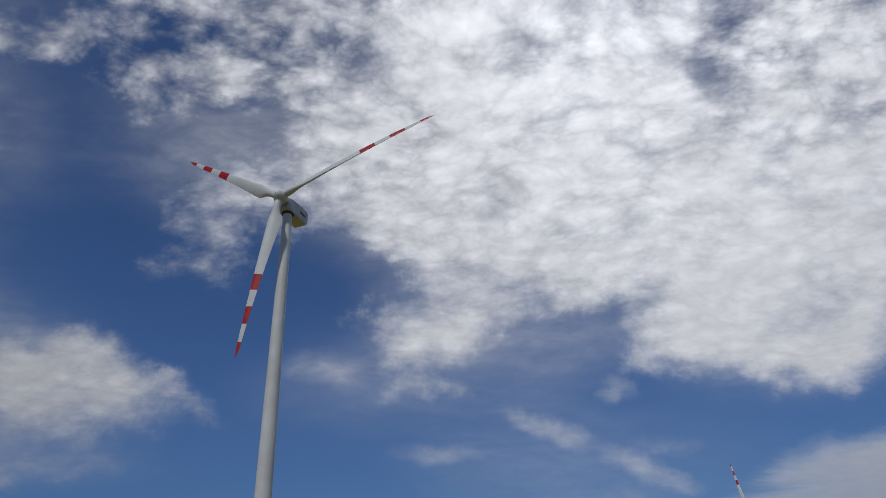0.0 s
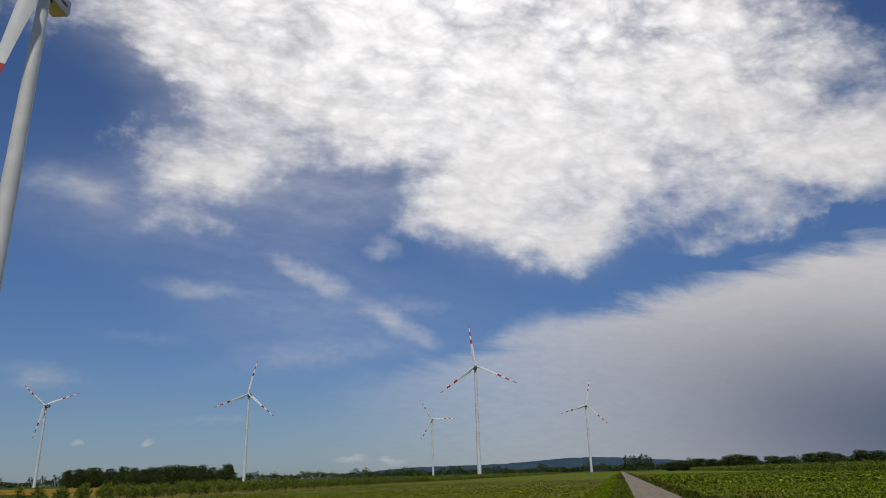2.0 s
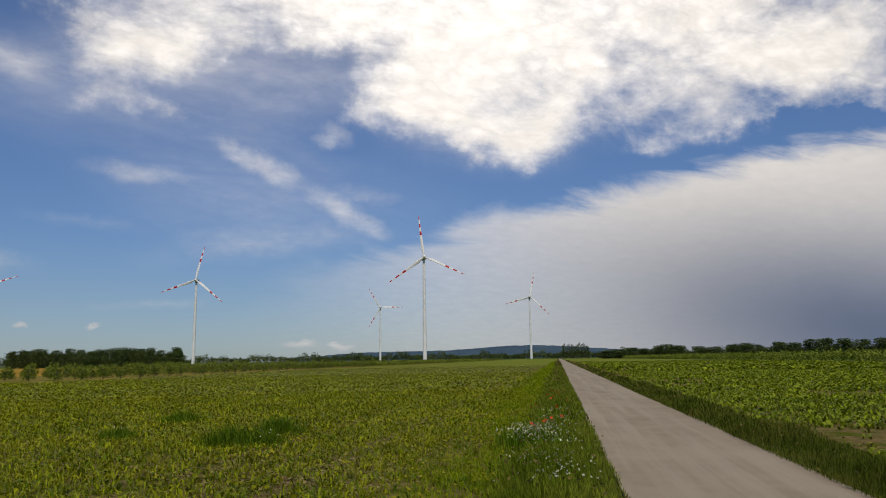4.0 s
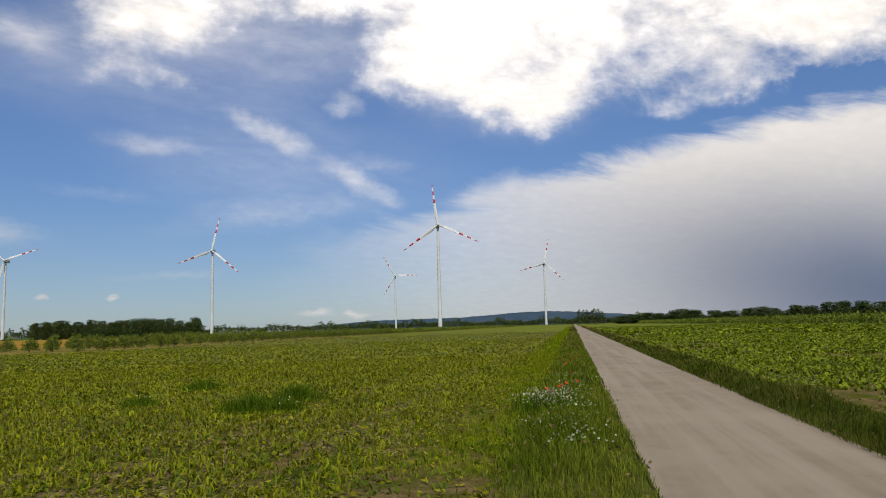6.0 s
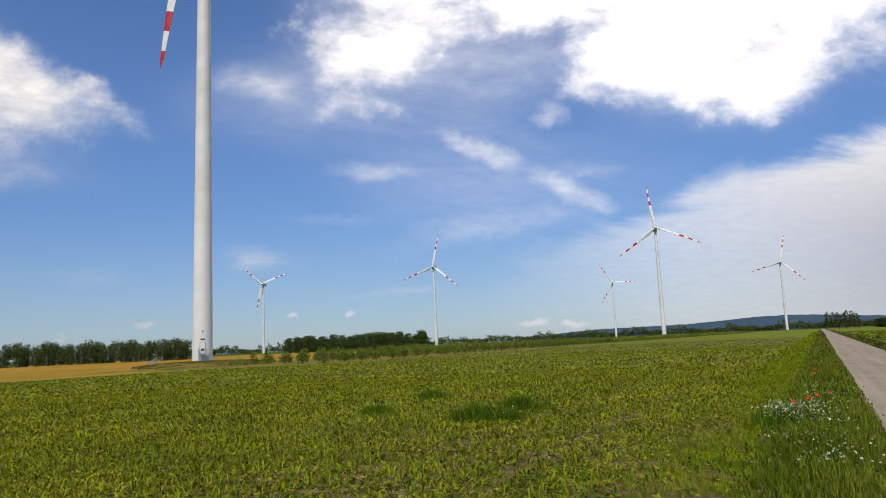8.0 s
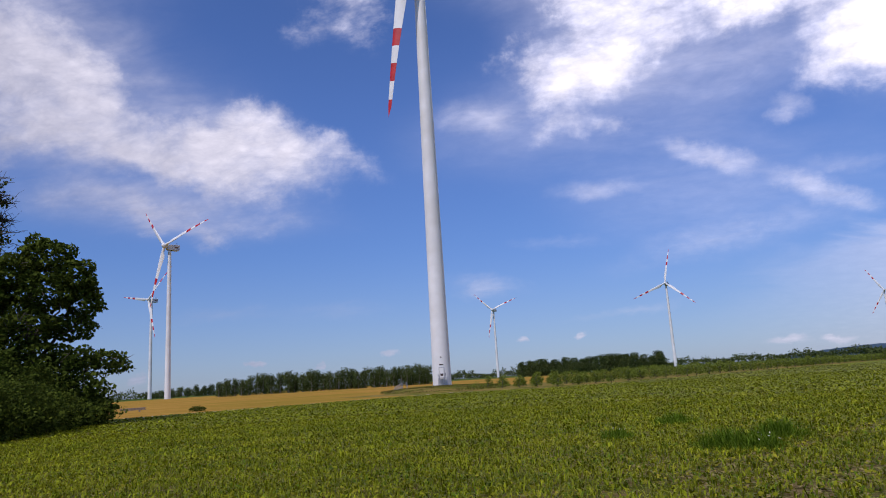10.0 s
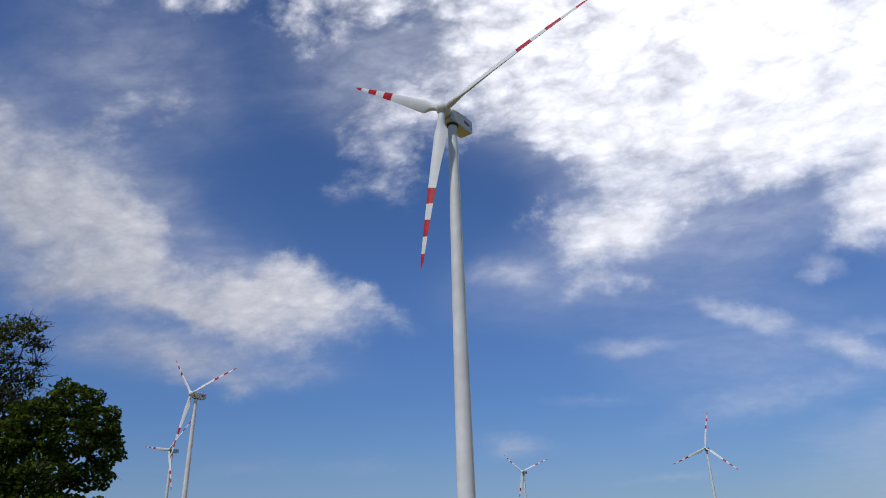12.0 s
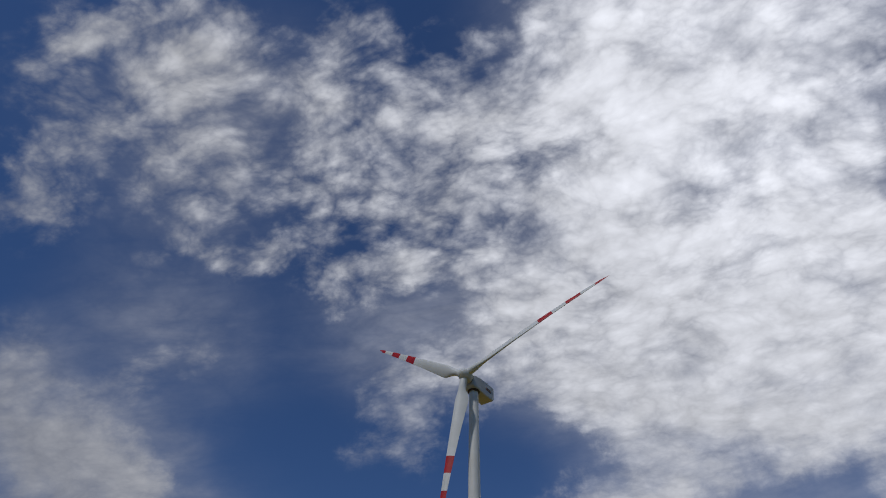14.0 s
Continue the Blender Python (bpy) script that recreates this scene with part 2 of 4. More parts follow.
    cloud = k.mix(k.math("MULTIPLY", gloom, 1.0), cloud, rgb(0.13, 0.17, 0.275))
    col = k.mix(alpha, base, cloud)
    # haze whitens the lowest sky
    haze = k.ramp(d.outputs[2], 0.0, 0.2, 0.3, 0.0)
    col = k.mix(k.math("MULTIPLY", haze, k.math("SUBTRACT", 1.0, gloom)), col, rgb(0.32, 0.38, 0.5))
    bg = k.add("ShaderNodeBackground", {0: col, 1: 1.0})
    k.add("ShaderNodeOutputWorld", {0: bg.outputs[0]})


build_world()
sun_data = bpy.data.lights.new("sun", "SUN")
sun_data.energy, sun_data.angle, sun_data.color = 3.0, radians(3.0), (1.0, 0.95, 0.86)
sun = new("sun", sun_data)
sun.matrix_world = look(toward(SUN_AZ, SUN_EL) * 300.0, (0, 0, 0))

# ---- materials ----
def material(name, low, high, scale=1.0, rough=0.8, detail=5.0, bump=0.0, bump_scale=None, spec=0.3, second=None, second_scale=0.1, metallic=0.0, per_island=0.0, two_sided=0.0):
    """A surface whose colour runs between low and high by noise of that scale (1/m); second: a broader tint laid over by noise."""
    m = bpy.data.materials.new(name)
    m.use_nodes = True
    k = Nodes(m.node_tree)
    where = k.add("ShaderNodeTexCoord").outputs["Object"]
    grain = k.noise(where, scale, detail, 0.6)
    col = k.mix(k.ramp(grain, 0.32, 0.68), rgb(*low), rgb(*high))
    if second:
        col = k.mix(k.ramp(k.noise(where, second_scale, 4.0, 0.6), 0.42, 0.66), col, rgb(*second))
    if per_island:
        isl = k.add("ShaderNodeNewGeometry").outputs["Random Per Island"]
        col = k.mix(1.0, col, k.mix(isl, rgb(1 - per_island, 1 - per_island, 1 - per_island), rgb(1 + per_island, 1 + per_island, 1 + per_island * 0.4)), "MULTIPLY")
    b = k.add("ShaderNodeBsdfPrincipled", {"Base Color": col, "Roughness": rough, "Specular IOR Level": spec, "Metallic": metallic})
    out = b.outputs[0]
    if bump:
        bn = k.add("ShaderNodeBump", {"Strength": bump, "Distance": 0.05, "Height": k.noise(where, bump_scale or scale * 3, 5.0, 0.65)})
        k.tree.links.new(bn.outputs[0], b.inputs["Normal"])
    if two_sided:
        t = k.add("ShaderNodeBsdfTranslucent", {0: col})
        out = k.add("ShaderNodeMixShader", {0: two_sided, 1: out, 2: t.outputs[0]}).outputs[0]
    k.add("ShaderNodeOutputMaterial", {0: out})
    return m


M_PAINT = material("white_paint", (0.68, 0.67, 0.62), (0.76, 0.75, 0.71), 0.25, 0.45, second=(0.62, 0.60, 0.54), second_scale=0.06)
M_NACELLE = material("cream_shell", (0.5, 0.515, 0.54), (0.57, 0.585, 0.61), 0.8, 0.5)
M_RED = material("red_paint", (0.40, 0.012, 0.012), (0.5, 0.02, 0.018), 0.5, 0.45)
M_DARK = material("dark_trim", (0.05, 0.035, 0.03), (0.09, 0.06, 0.05), 2.0, 0.6)
M_LOGO = material("rust_marking", (0.28, 0.13, 0.09), (0.36, 0.2, 0.14), 1.0, 0.6)
M_STEEL = material("galvanised_steel", (0.26, 0.27, 0.28), (0.36, 0.37, 0.38), 3.0, 0.45, metallic=0.6)
M_CONCRETE = material("concrete", (0.34, 0.33, 0.3), (0.46, 0.45, 0.41), 1.5, 0.9, bump=0.3)
M_EARTH = material("farmland", (0.05, 0.09, 0.02), (0.09, 0.13, 0.03), 0.05, 0.95, second=(0.12, 0.12, 0.04), second_scale=0.004, spec=0.0)
M_SOIL = material("field_soil", (0.12, 0.085, 0.03), (0.2, 0.145, 0.065), 5.0, 0.95, 8.0, bump=1.0, bump_scale=14.0, second=(0.075, 0.09, 0.012), second_scale=1.5, spec=0.0)


def road_material():
    """Worn pale asphalt: fine grit, patches, and long streaks worn by wheels along the road."""
    m = bpy.data.materials.new("worn_asphalt")
    m.use_nodes = True
    k = Nodes(m.node_tree)
    where = k.add("ShaderNodeTexCoord").outputs["Object"]
    lane = k.add("ShaderNodeMapping", {"Vector": where, "Rotation": (0, 0, ROAD_TURN)}).outputs[0]
    long = k.add("ShaderNodeMapping", {"Vector": lane, "Scale": (2.2, 0.07, 1.0)}).outputs[0]
    col = k.mix(k.ramp(k.noise(where, 0.6, 6.0, 0.65), 0.3, 0.7), rgb(0.235, 0.186, 0.125), rgb(0.31, 0.252, 0.175))
    col = k.mix(k.ramp(k.noise(long, 1.0, 5.0, 0.6), 0.4, 0.64, 0.0, 0.75), col, rgb(0.35, 0.292, 0.21))
    col = k.mix(k.ramp(k.noise(where, 90.0, 2.0, 0.6), 0.35, 0.75, 0.0, 0.5), col, rgb(0.16, 0.14, 0.115))
    col = k.mix(k.ramp(k.noise(where, 3.0, 6.0, 0.7), 0.62, 0.7, 0.0, 0.35), col, rgb(0.15, 0.125, 0.09))
    bump = k.add("ShaderNodeBump", {"Strength": 0.4, "Distance": 0.01, "Height": k.noise(where, 70.0, 4.0, 0.7)})
    b = k.add("ShaderNodeBsdfPrincipled", {"Base Color": col, "Roughness": 0.92, "Specular IOR Level": 0.08, "Normal": bump.outputs[0]})
    k.add("ShaderNodeOutputMaterial", {0: b.outputs[0]})
    return m


ROAD_TURN = radians(34.4)
M_ROAD = road_material()
M_FAR_CROP = material("far_crop", (0.12, 0.15, 0.02), (0.17, 0.195, 0.035), 0.15, 0.95, second=(0.14, 0.15, 0.03), second_scale=0.02, spec=0.0)
M_WHEAT = material("ripe_wheat", (0.29, 0.16, 0.028), (0.38, 0.22, 0.048), 0.25, 0.9, bump=0.5, bump_scale=4.0, second=(0.24, 0.165, 0.025), second_scale=0.03, spec=0.0)
M_VERGE = material("verge_earth", (0.055, 0.075, 0.012), (0.10, 0.10, 0.025), 2.0, 0.95, bump=0.6, spec=0.0)
M_GRAVEL = material("pale_gravel", (0.4, 0.35, 0.26), (0.5, 0.45, 0.36), 2.0, 0.95, bump=0.5, spec=0.0)
M_DRY = material("dry_grass", (0.17, 0.125, 0.03), (0.26, 0.19, 0.06), 0.5, 0.95, second=(0.1, 0.11, 0.02), second_scale=0.15, spec=0.0)
# wooded hills with the blue of distant haze put into the base colour
M_HAZY_HILL = material("hazed_wooded_hill", (0.045, 0.075, 0.105), (0.06, 0.095, 0.125), 0.012, 1.0, bump=0.0, spec=0.0)


# ---- mesh helpers ----
def mesh_from(name, verts, faces, mats, slots=None, smooth=False):
    me = bpy.data.meshes.new(name)
    me.from_pydata([tuple(v) for v in verts], [], faces)
    for m in mats if isinstance(mats, (list, tuple)) else [mats]:
        me.materials.append(m)
    if slots is not None:
        me.polygons.foreach_set("material_index", slots)
    if smooth:
        me.polygons.foreach_set("use_smooth", [True] * len(me.polygons))
    me.update()
    return me


def part(name, bm, mat, parent, label="", smooth=False):
    """Links a bmesh or a ready mesh as one mesh object under a thing or a part."""
    if isinstance(bm, bpy.types.Mesh):
        me = bm
    else:
        me = bpy.data.meshes.new(name)
        bm.to_mesh(me)
        bm.free()
        me.materials.append(mat)
        if smooth:
            me.polygons.foreach_set("use_smooth", [True] * len(me.polygons))
    ob = new(name, me)
    ob.parent = parent
    return tagged(ob, label)


def bevel_box(sx, sy, sz, at=(0, 0, 0), bevel=0.02, segments=2):
    bm = bmesh.new()
    bmesh.ops.create_cube(bm, size=1.0, matrix=Matrix.Translation(at) @ Matrix.Diagonal((sx, sy, sz, 1)))
    if bevel:
        bmesh.ops.bevel(bm, geom=bm.edges[:], offset=bevel, segments=segments, affect="EDGES", profile=0.5)
    return bm


def lathe(profile, segments=32, cap=True):
    """Turned body about z from (radius, height) pairs."""
    bm = bmesh.new()
    rings = [[bm.verts.new((r * math.cos(2 * math.pi * i / segments), r * math.sin(2 * math.pi * i / segments), h)) for i in range(segments)] for r, h in profile]
    for a, b in zip(rings, rings[1:]):
        for i in range(segments):
            j = (i + 1) % segments
            bm.faces.new((a[i], a[j], b[j], b[i]))
    if cap:
        bm.faces.new(rings[0][::-1])
        bm.faces.new(rings[-1])
    return bm


def rod(points, radii, segments=6):
    """A bent, tapering rod along points, as a bmesh."""
    bm = bmesh.new()
    rod_into(bm, points, radii, segments)
    return bm


def rod_into(bm, points, radii, segments=6):
    pts = [Vector(p) for p in points]
    rings = []
    for i, p in enumerate(pts):
        along = (pts[min(i + 1, len(pts) - 1)] - pts[max(i - 1, 0)]).normalized()
        side = along.cross(Vector((0.3, 0.9, 0.2)))
        side = (side if side.length > 0.05 else along.cross(Vector((1, 0, 0)))).normalized()
        up = along.cross(side)
        rings.append([bm.verts.new(p + (side * math.cos(2 * math.pi * k / segments) + up * math.sin(2 * math.pi * k / segments)) * radii[i]) for k in range(segments)])
    for a, b in zip(rings, rings[1:]):
        for k in range(segments):
            bm.faces.new((a[k], a[(k + 1) % segments], b[(k + 1) % segments], b[k]))
    bm.faces.new(rings[0][::-1])
    bm.faces.new(rings[-1])


# ---- the lie of the land: 'along' and 'right' of the farm road ----
ALONG = Vector((math.sin(ROAD_TURN), math.cos(ROAD_TURN), 0))
RIGHT = Vector((math.cos(ROAD_TURN), -math.sin(ROAD_TURN), 0))


def spot(along, right, z=0.0):
    return ALONG * along + RIGHT * right + Vector((0, 0, z))


def sheet(name, a0, a1, r0, r1, z, mat, label, steps=(1, 1), ragged=0.0, kind="structure", category="ground", thick=0.05):
    """A strip of ground along the road with real thickness and, if wanted, ragged long sides."""
    rng = random.Random(name)
    na, nr = steps
    top, bottom, faces = [], [], []
    for i in range(na + 1):
        for j in range(nr + 1):
            a, r = a0 + (a1 - a0) * i / na, r0 + (r1 - r0) * j / nr
            if j in (0, nr):
                r += rng.uniform(-ragged, ragged)
            top.append(spot(a, r, z))
            bottom.append(spot(a, r, z - thick))
    n, w = len(top), nr + 1
    for i in range(na):
        for j in range(nr):
            q = (i * w + j, (i + 1) * w + j, (i + 1) * w + j + 1, i * w + j + 1)
            faces.append(q[::-1])
        for j in (0, nr):
            faces.append((i * w + j, (i + 1) * w + j, (i + 1) * w + j + n, i * w + j + n))
    me = mesh_from(name, top + bottom, faces, mat)
    return tagged(new(name, me), label, category, kind=kind)

# ---- land ----
def build_ground():
    rings, verts, faces, seg = [0.0, 40, 150, 500, 1500, 4900], [], [], 48
    verts.append((0, 0, -0.05))
    for r in rings[1:]:
        verts += [(r * math.cos(2 * math.pi * i / seg), r * math.sin(2 * math.pi * i / seg), -0.05) for i in range(seg)]
    for i in range(seg):
        faces.append((0, 1 + i, 1 + (i + 1) % seg))
    for q in range(len(rings) - 2):
        for i in range(seg):
            a, b, j = 1 + q * seg, 1 + (q + 1) * seg, (i + 1) % seg
            faces.append((a + i, b + i, b + j, a + j))
    tagged(new("ground", mesh_from("ground", verts, faces, M_EARTH)), "flat green farmland reaching to the horizon", "ground", kind="structure")


build_ground()
sheet("field_edge", -40, 62, -64, -50, 0.0, M_SOIL, "rough green margin between maize and wheat", (30, 3), 0.3, category="field")
sheet("field_far", 138, 930, -50, -0.85, 0.0, M_FAR_CROP, "pale green crop running on to the far tree belt", (60, 4), 0.12, category="field")
sheet("field", -40, 138, -50, -0.85, 0.0, M_SOIL, "brown soil of a young maize field beside the farm road", (60, 8), 0.12, category="field")
sheet("field_beet_far", 226, 930, 4.8, 52, 0.0, M_FAR_CROP, "pale green crop across the road, far off", (60, 4), 0.12, category="field")
sheet("field_beet", -40, 226, 4.8, 52, 0.0, M_SOIL, "dark soil of a broad-leaved crop field across the road", (60, 8), 0.12, category="field")
sheet("field_turf", 54, 64, -84, -64, 0.0, M_DRY, "rough dry turf before the mound", (6, 6), 0.3, category="field")
sheet("field_wheat", -60, 54, -520, -64, 0.0, M_WHEAT, "golden ripe wheat field beyond the green crop", (30, 10), 0.5, category="field")
sheet("field_wheat_far", 54, 400, -520, -84, 0.0, M_WHEAT, "golden ripe wheat field reaching to the tree row", (30, 10), 0.5, category="field")
sheet("orchard_floor", 62, 660, -84, -50.3, 0.0, M_DRY, "dry golden grass under the orchard rows", (40, 3), 0.2, category="field")
sheet("track", 20, 62, -63.9, -62.6, 0.01, M_GRAVEL, "pale gravel track along the wheat", (40, 1), 0.25, category="track")
sheet("verge_left", -40, 900, -0.85, 0.69, -0.005, M_VERGE, "weedy grass verge between field and road", (120, 1), 0.06, category="verge")
sheet("verge_right", -40, 900, 3.5, 4.8, -0.005, M_VERGE, "grassy verge between road and crop", (120, 1), 0.06, category="verge")
sheet("road", -40, 900, 0.69, 3.5, 0.012, M_ROAD, "narrow pale worn asphalt farm road running straight away", (240, 4), 0.05, category="road", thick=0.08)


def build_hill(name, az0, az1, dist, top, seed, label):
    """A long wooded ridge at the horizon, with a real back side."""
    rng = random.Random(seed)
    n, verts, faces = 90, [], []
    offs = [rng.uniform(0, 10) for _ in range(3)]
    for i in range(n + 1):
        s = i / n
        az = az0 + (az1 - az0) * s
        h = top * math.sin(math.pi * s) ** 0.4 * (0.78 + 0.22 * math.sin(offs[0] + 9 * s) * math.sin(offs[1] + 4 * s)) + rng.uniform(0, top * 0.05)
        for d, z in ((dist - 400, -1), (dist - 150, h * 0.65), (dist, h), (dist + 300, -1)):
            p = toward(az, 0) * d
            verts.append((p.x, p.y, z))
    for i in range(n):
        for q in range(3):
            a = i * 4 + q
            faces.append((a, a + 1, a + 5, a + 4))
    tagged(new(name, mesh_from(name, verts, faces, M_HAZY_HILL, smooth=True)), label, "hill", kind="structure")


build_hill("backdrop_hill", -13, -45, 3600, 66, 3, "low wooded hills on the horizon, tinted blue for distance haze")


# ---- wind turbines ----
def airfoil(chord, thick, n=14):
    pts = []
    for i in range(n):
        a = 2 * math.pi * i / n
        x = 0.5 + 0.5 * math.cos(a)
        y = (0.6 * math.sqrt(max(x, 0)) - 0.26 * x - 0.34 * x * x) * (1 if a <= math.pi else -1)
        pts.append(((x - 0.32) * chord, y * thick * 1.9))
    return pts


def blade_mesh():
    verts, faces, slots, n = [], [], [], 30
    stations = [0.9, 1.6, 2.4, 3.2, 4.2, 5.4, 6.8, 8.4, 10.2, 12.5, 15, 17.5, 20, 22.0, 23.4, 25.5, 27.7, 29.8, 32.0, 34.2, 36.4, 38.6, 40.8, 42.6, 43.8, 44.6, 44.95]
    stations = sorted(stations + [(a + b) / 2 for a, b in zip(stations, stations[1:])])
    for r in stations:
        blend = min(1.0, max(0.0, (r - 2.6) / 5.0))
        blend = blend * blend * (3 - 2 * blend)
        if r < 9:
            chord = 1.9 + (3.45 - 1.9) * blend
        else:
            chord = 3.45 - (3.45 - 0.75) * ((r - 9) / 35.0) ** 0.85
        if r > 42.6:
            chord *= max(0.12, 1 - (r - 42.6) / 2.5)
        thick = 0.38 - 0.17 * min(1, max(0, (r - 4) / 20))
        foil, twist = airfoil(chord, chord * thick, n), -radians(22 * (1 - min(1, r / 40)) ** 1.4 + 7)
        bend = 2.2 * (r / 45) ** 2
        for i, (x, y) in enumerate(foil):
            a, x = 2 * math.pi * i / n, -x
            cx, cy = -0.95 * math.cos(a), 0.95 * math.sin(a)
            px, py = cx + (x - cx) * blend, cy + (y - cy) * blend
            verts.append((px * math.cos(twist) - py * math.sin(twist), px * math.sin(twist) + py * math.cos(twist) + bend, r))
    for s in range(len(stations) - 1):
        mid = 45 - (stations[s] + stations[s + 1]) / 2
        red = mid < 4.4 or 8.6 < mid < 13.0 or 17.3 < mid < 21.6
        for i in range(n):
            j = (i + 1) % n
            faces.append((s * n + i, s * n + j, (s + 1) * n + j, (s + 1) * n + i))
            slots.append(1 if red else 0)
    faces.append(tuple(range((len(stations) - 1) * n, len(stations) * n)))
    slots.append(1)
    return mesh_from("blade", verts, faces, [M_PAINT, M_RED], slots, True)


def nacelle_mesh():
    """Box-like shell: narrow round nose behind the hub, square belly, cut-away tail."""
    sections = [(-2.3, 1.3, -1.4, 1.3), (-1.7, 1.6, -1.8, 1.6), (0.5, 1.8, -2.05, 1.9), (3.6, 1.85, -2.05, 2.1), (6.4, 1.85, -1.95, 2.2), (6.9, 1.8, -1.3, 2.15)]
    bm = bmesh.new()
    rings = []
    for y, half, lo, hi in sections:
        c = 0.18
        ring = [(-half + c, lo), (half - c, lo), (half, lo + c), (half, hi - c), (half - c, hi), (-half + c, hi), (-half, hi - c), (-half, lo + c)]
        rings.append([bm.verts.new((x, y, z)) for x, z in ring])
    for a, b in zip(rings, rings[1:]):
        for i in range(8):
            bm.faces.new((a[i], a[(i + 1) % 8], b[(i + 1) % 8], b[i]))
    bm.faces.new(rings[0])
    bm.faces.new(rings[-1][::-1])
    bmesh.ops.recalc_face_normals(bm, faces=bm.faces[:])
    return bm


def build_turbine(label):
    """Three-bladed turbine, hub about 105 m up; the rotor looks along -y."""
    t = new("wind_turbine")
    tower = part("tower", lathe([(2.02, 0.0), (1.82, 25), (1.56, 58), (1.18, 102.4)], 64, False), M_PAINT, t, "tapered white tubular tower", True)
    for r, h in ((1.83, 24.9), (1.57, 57.9)):
        part("flange_seam", lathe([(r - 0.02, h - 0.08), (r + 0.012, h - 0.07), (r + 0.012, h + 0.07), (r - 0.02, h + 0.08)], 64, False), M_PAINT, tower)
    part("base_ring", lathe([(2.5, -0.4), (2.5, 0.02), (2.2, 0.1)], 40), M_CONCRETE, t)
    nac = part("nacelle", nacelle_mesh(), M_NACELLE, t, "pale grey box-shaped machine housing")
    nac.location = (0, 0, 104.35)
    part("yaw_ring", lathe([(1.45, 102.0), (1.55, 102.1), (1.55, 102.5)], 32), M_DARK, t)
    for side in (-1, 1):
        panel = part("logo_panel", bevel_box(0.04, 2.6, 0.9, (side * 1.845, 4.2, 0.1), 0.01, 1), M_DARK, nac, "dark brown marking on the side")
        for i in range(3):
            part("logo_bar", bevel_box(0.02, 0.5, 0.5, (side * 1.875, 3.35 + i * 0.85, 0.15), 0.005, 1), M_LOGO, panel)
    for x in (-0.5, 0.5):
        mast = part("wind_sensor", rod([(x, 5.4, 1.9), (x, 5.6, 3.5)], [0.08, 0.07]), M_DARK, nac)
        part("sensor_head", lathe([(0.05, 0), (0.2, 0.05), (0.2, 0.25), (0.05, 0.3)], 10), M_DARK, mast).location = (x, 5.6, 3.45)
    part("rear_hatch", bevel_box(2.0, 0.08, 1.4, (0, 6.82, 0.6), 0.03), M_DARK, nac)
    part("roof_cooler", bevel_box(2.4, 0.9, 0.55, (0, 3.6, 2.05), 0.08), M_NACELLE, nac)
    hub = part("hub", lathe([(1.3, -1.75), (1.62, -1.6), (1.7, -0.6), (1.68, 0.3), (1.45, 1.1), (1.0, 1.7), (0.45, 2.05), (0.08, 2.15)], 32), M_PAINT, t, "rounded white spinner", True)
    return t, tower, hub


BLADE = blade_mesh()
TILT = 7.0


def place_turbine(az, dist, turn, phase, z=0.0, label=""):
    t, tower, hub = build_turbine(label)
    p = toward(az, 0) * dist
    t.matrix_world = pose(p.x, p.y, z, 0, 0, turn)
    tip = Matrix.Rotation(radians(-TILT), 4, "X")
    axis = tip @ Vector((0, -4.2, 0))
    hub.matrix_basis = Matrix.Translation(Vector((0, 0, 104.6)) + axis) @ tip @ Matrix.Rotation(radians(90), 4, "X")
    for k in range(3):
        b = part("blade", BLADE, None, t, "long white blade with red warning bands")
        b.matrix_basis = Matrix.Translation(Vector((0, 0, 104.6)) + axis) @ tip @ Matrix.Rotation(radians(90 - (phase - 120 * k)), 4, "Y")
    tagged(t, label, "wind turbine", "wind turbines of the farm")
    return t


place_turbine(13.6, 150.2, -19.7, 23.0, 0.4, "tall white wind turbine on a grassy mound beside the wheat")
for az, dist, turn, phase, label in (
    (8.96, 1082, -19.7, 20, "distant white wind turbine beyond the orchard"),
    (-5.09, 911, -19.7, 80, "distant white wind turbine behind the orchard rows"),
    (-19.77, 1360, -19.7, 0, "far small white wind turbine before blue hills"),
    (-23.46, 693, -19.7, 96, "white wind turbine standing over the green field"),
    (-32.25, 1178, -19.7, 76, "far white wind turbine beside the farm road"),
    (35.1, 507, -20.0, 16, "white wind turbine seen side-on behind the wheat"),
    (36.35, 797, -15.0, 50, "white wind turbine half hidden behind another one"),
):
    place_turbine(az, dist, turn, phase, 0.0, label)

# ---- foliage materials ----
def leaf_material(name, low, high, scale=0.6, glow=0.3, rough=0.7, vary=0.35, spec=0.03):
    return material(name, low, high, scale, rough, 3.0, spec=spec, per_island=vary, two_sided=glow)


M_MAIZE = leaf_material("maize_leaf", (0.135, 0.164, 0.002), (0.248, 0.266, 0.008), 0.4, rough=0.5, vary=0.6, spec=0.1)
M_SEEDLING = leaf_material("seedling_leaf", (0.15, 0.155, 0.006), (0.27, 0.245, 0.025), 0.7, vary=0.6)
M_BEET = leaf_material("beet_leaf", (0.115, 0.16, 0.004), (0.23, 0.28, 0.014), 0.4, rough=0.5, vary=0.6, spec=0.12)
M_GRASS = leaf_material("verge_grass", (0.085, 0.125, 0.006), (0.18, 0.205, 0.022), 0.8)
M_LAWN = leaf_material("soft_grass", (0.13, 0.19, 0.004), (0.21, 0.26, 0.008), 0.7)
M_RANK = leaf_material("rank_grass", (0.05, 0.075, 0.006), (0.115, 0.12, 0.02), 0.8)
M_STRAW = leaf_material("seed_head", (0.12, 0.09, 0.03), (0.2, 0.15, 0.06), 1.0)
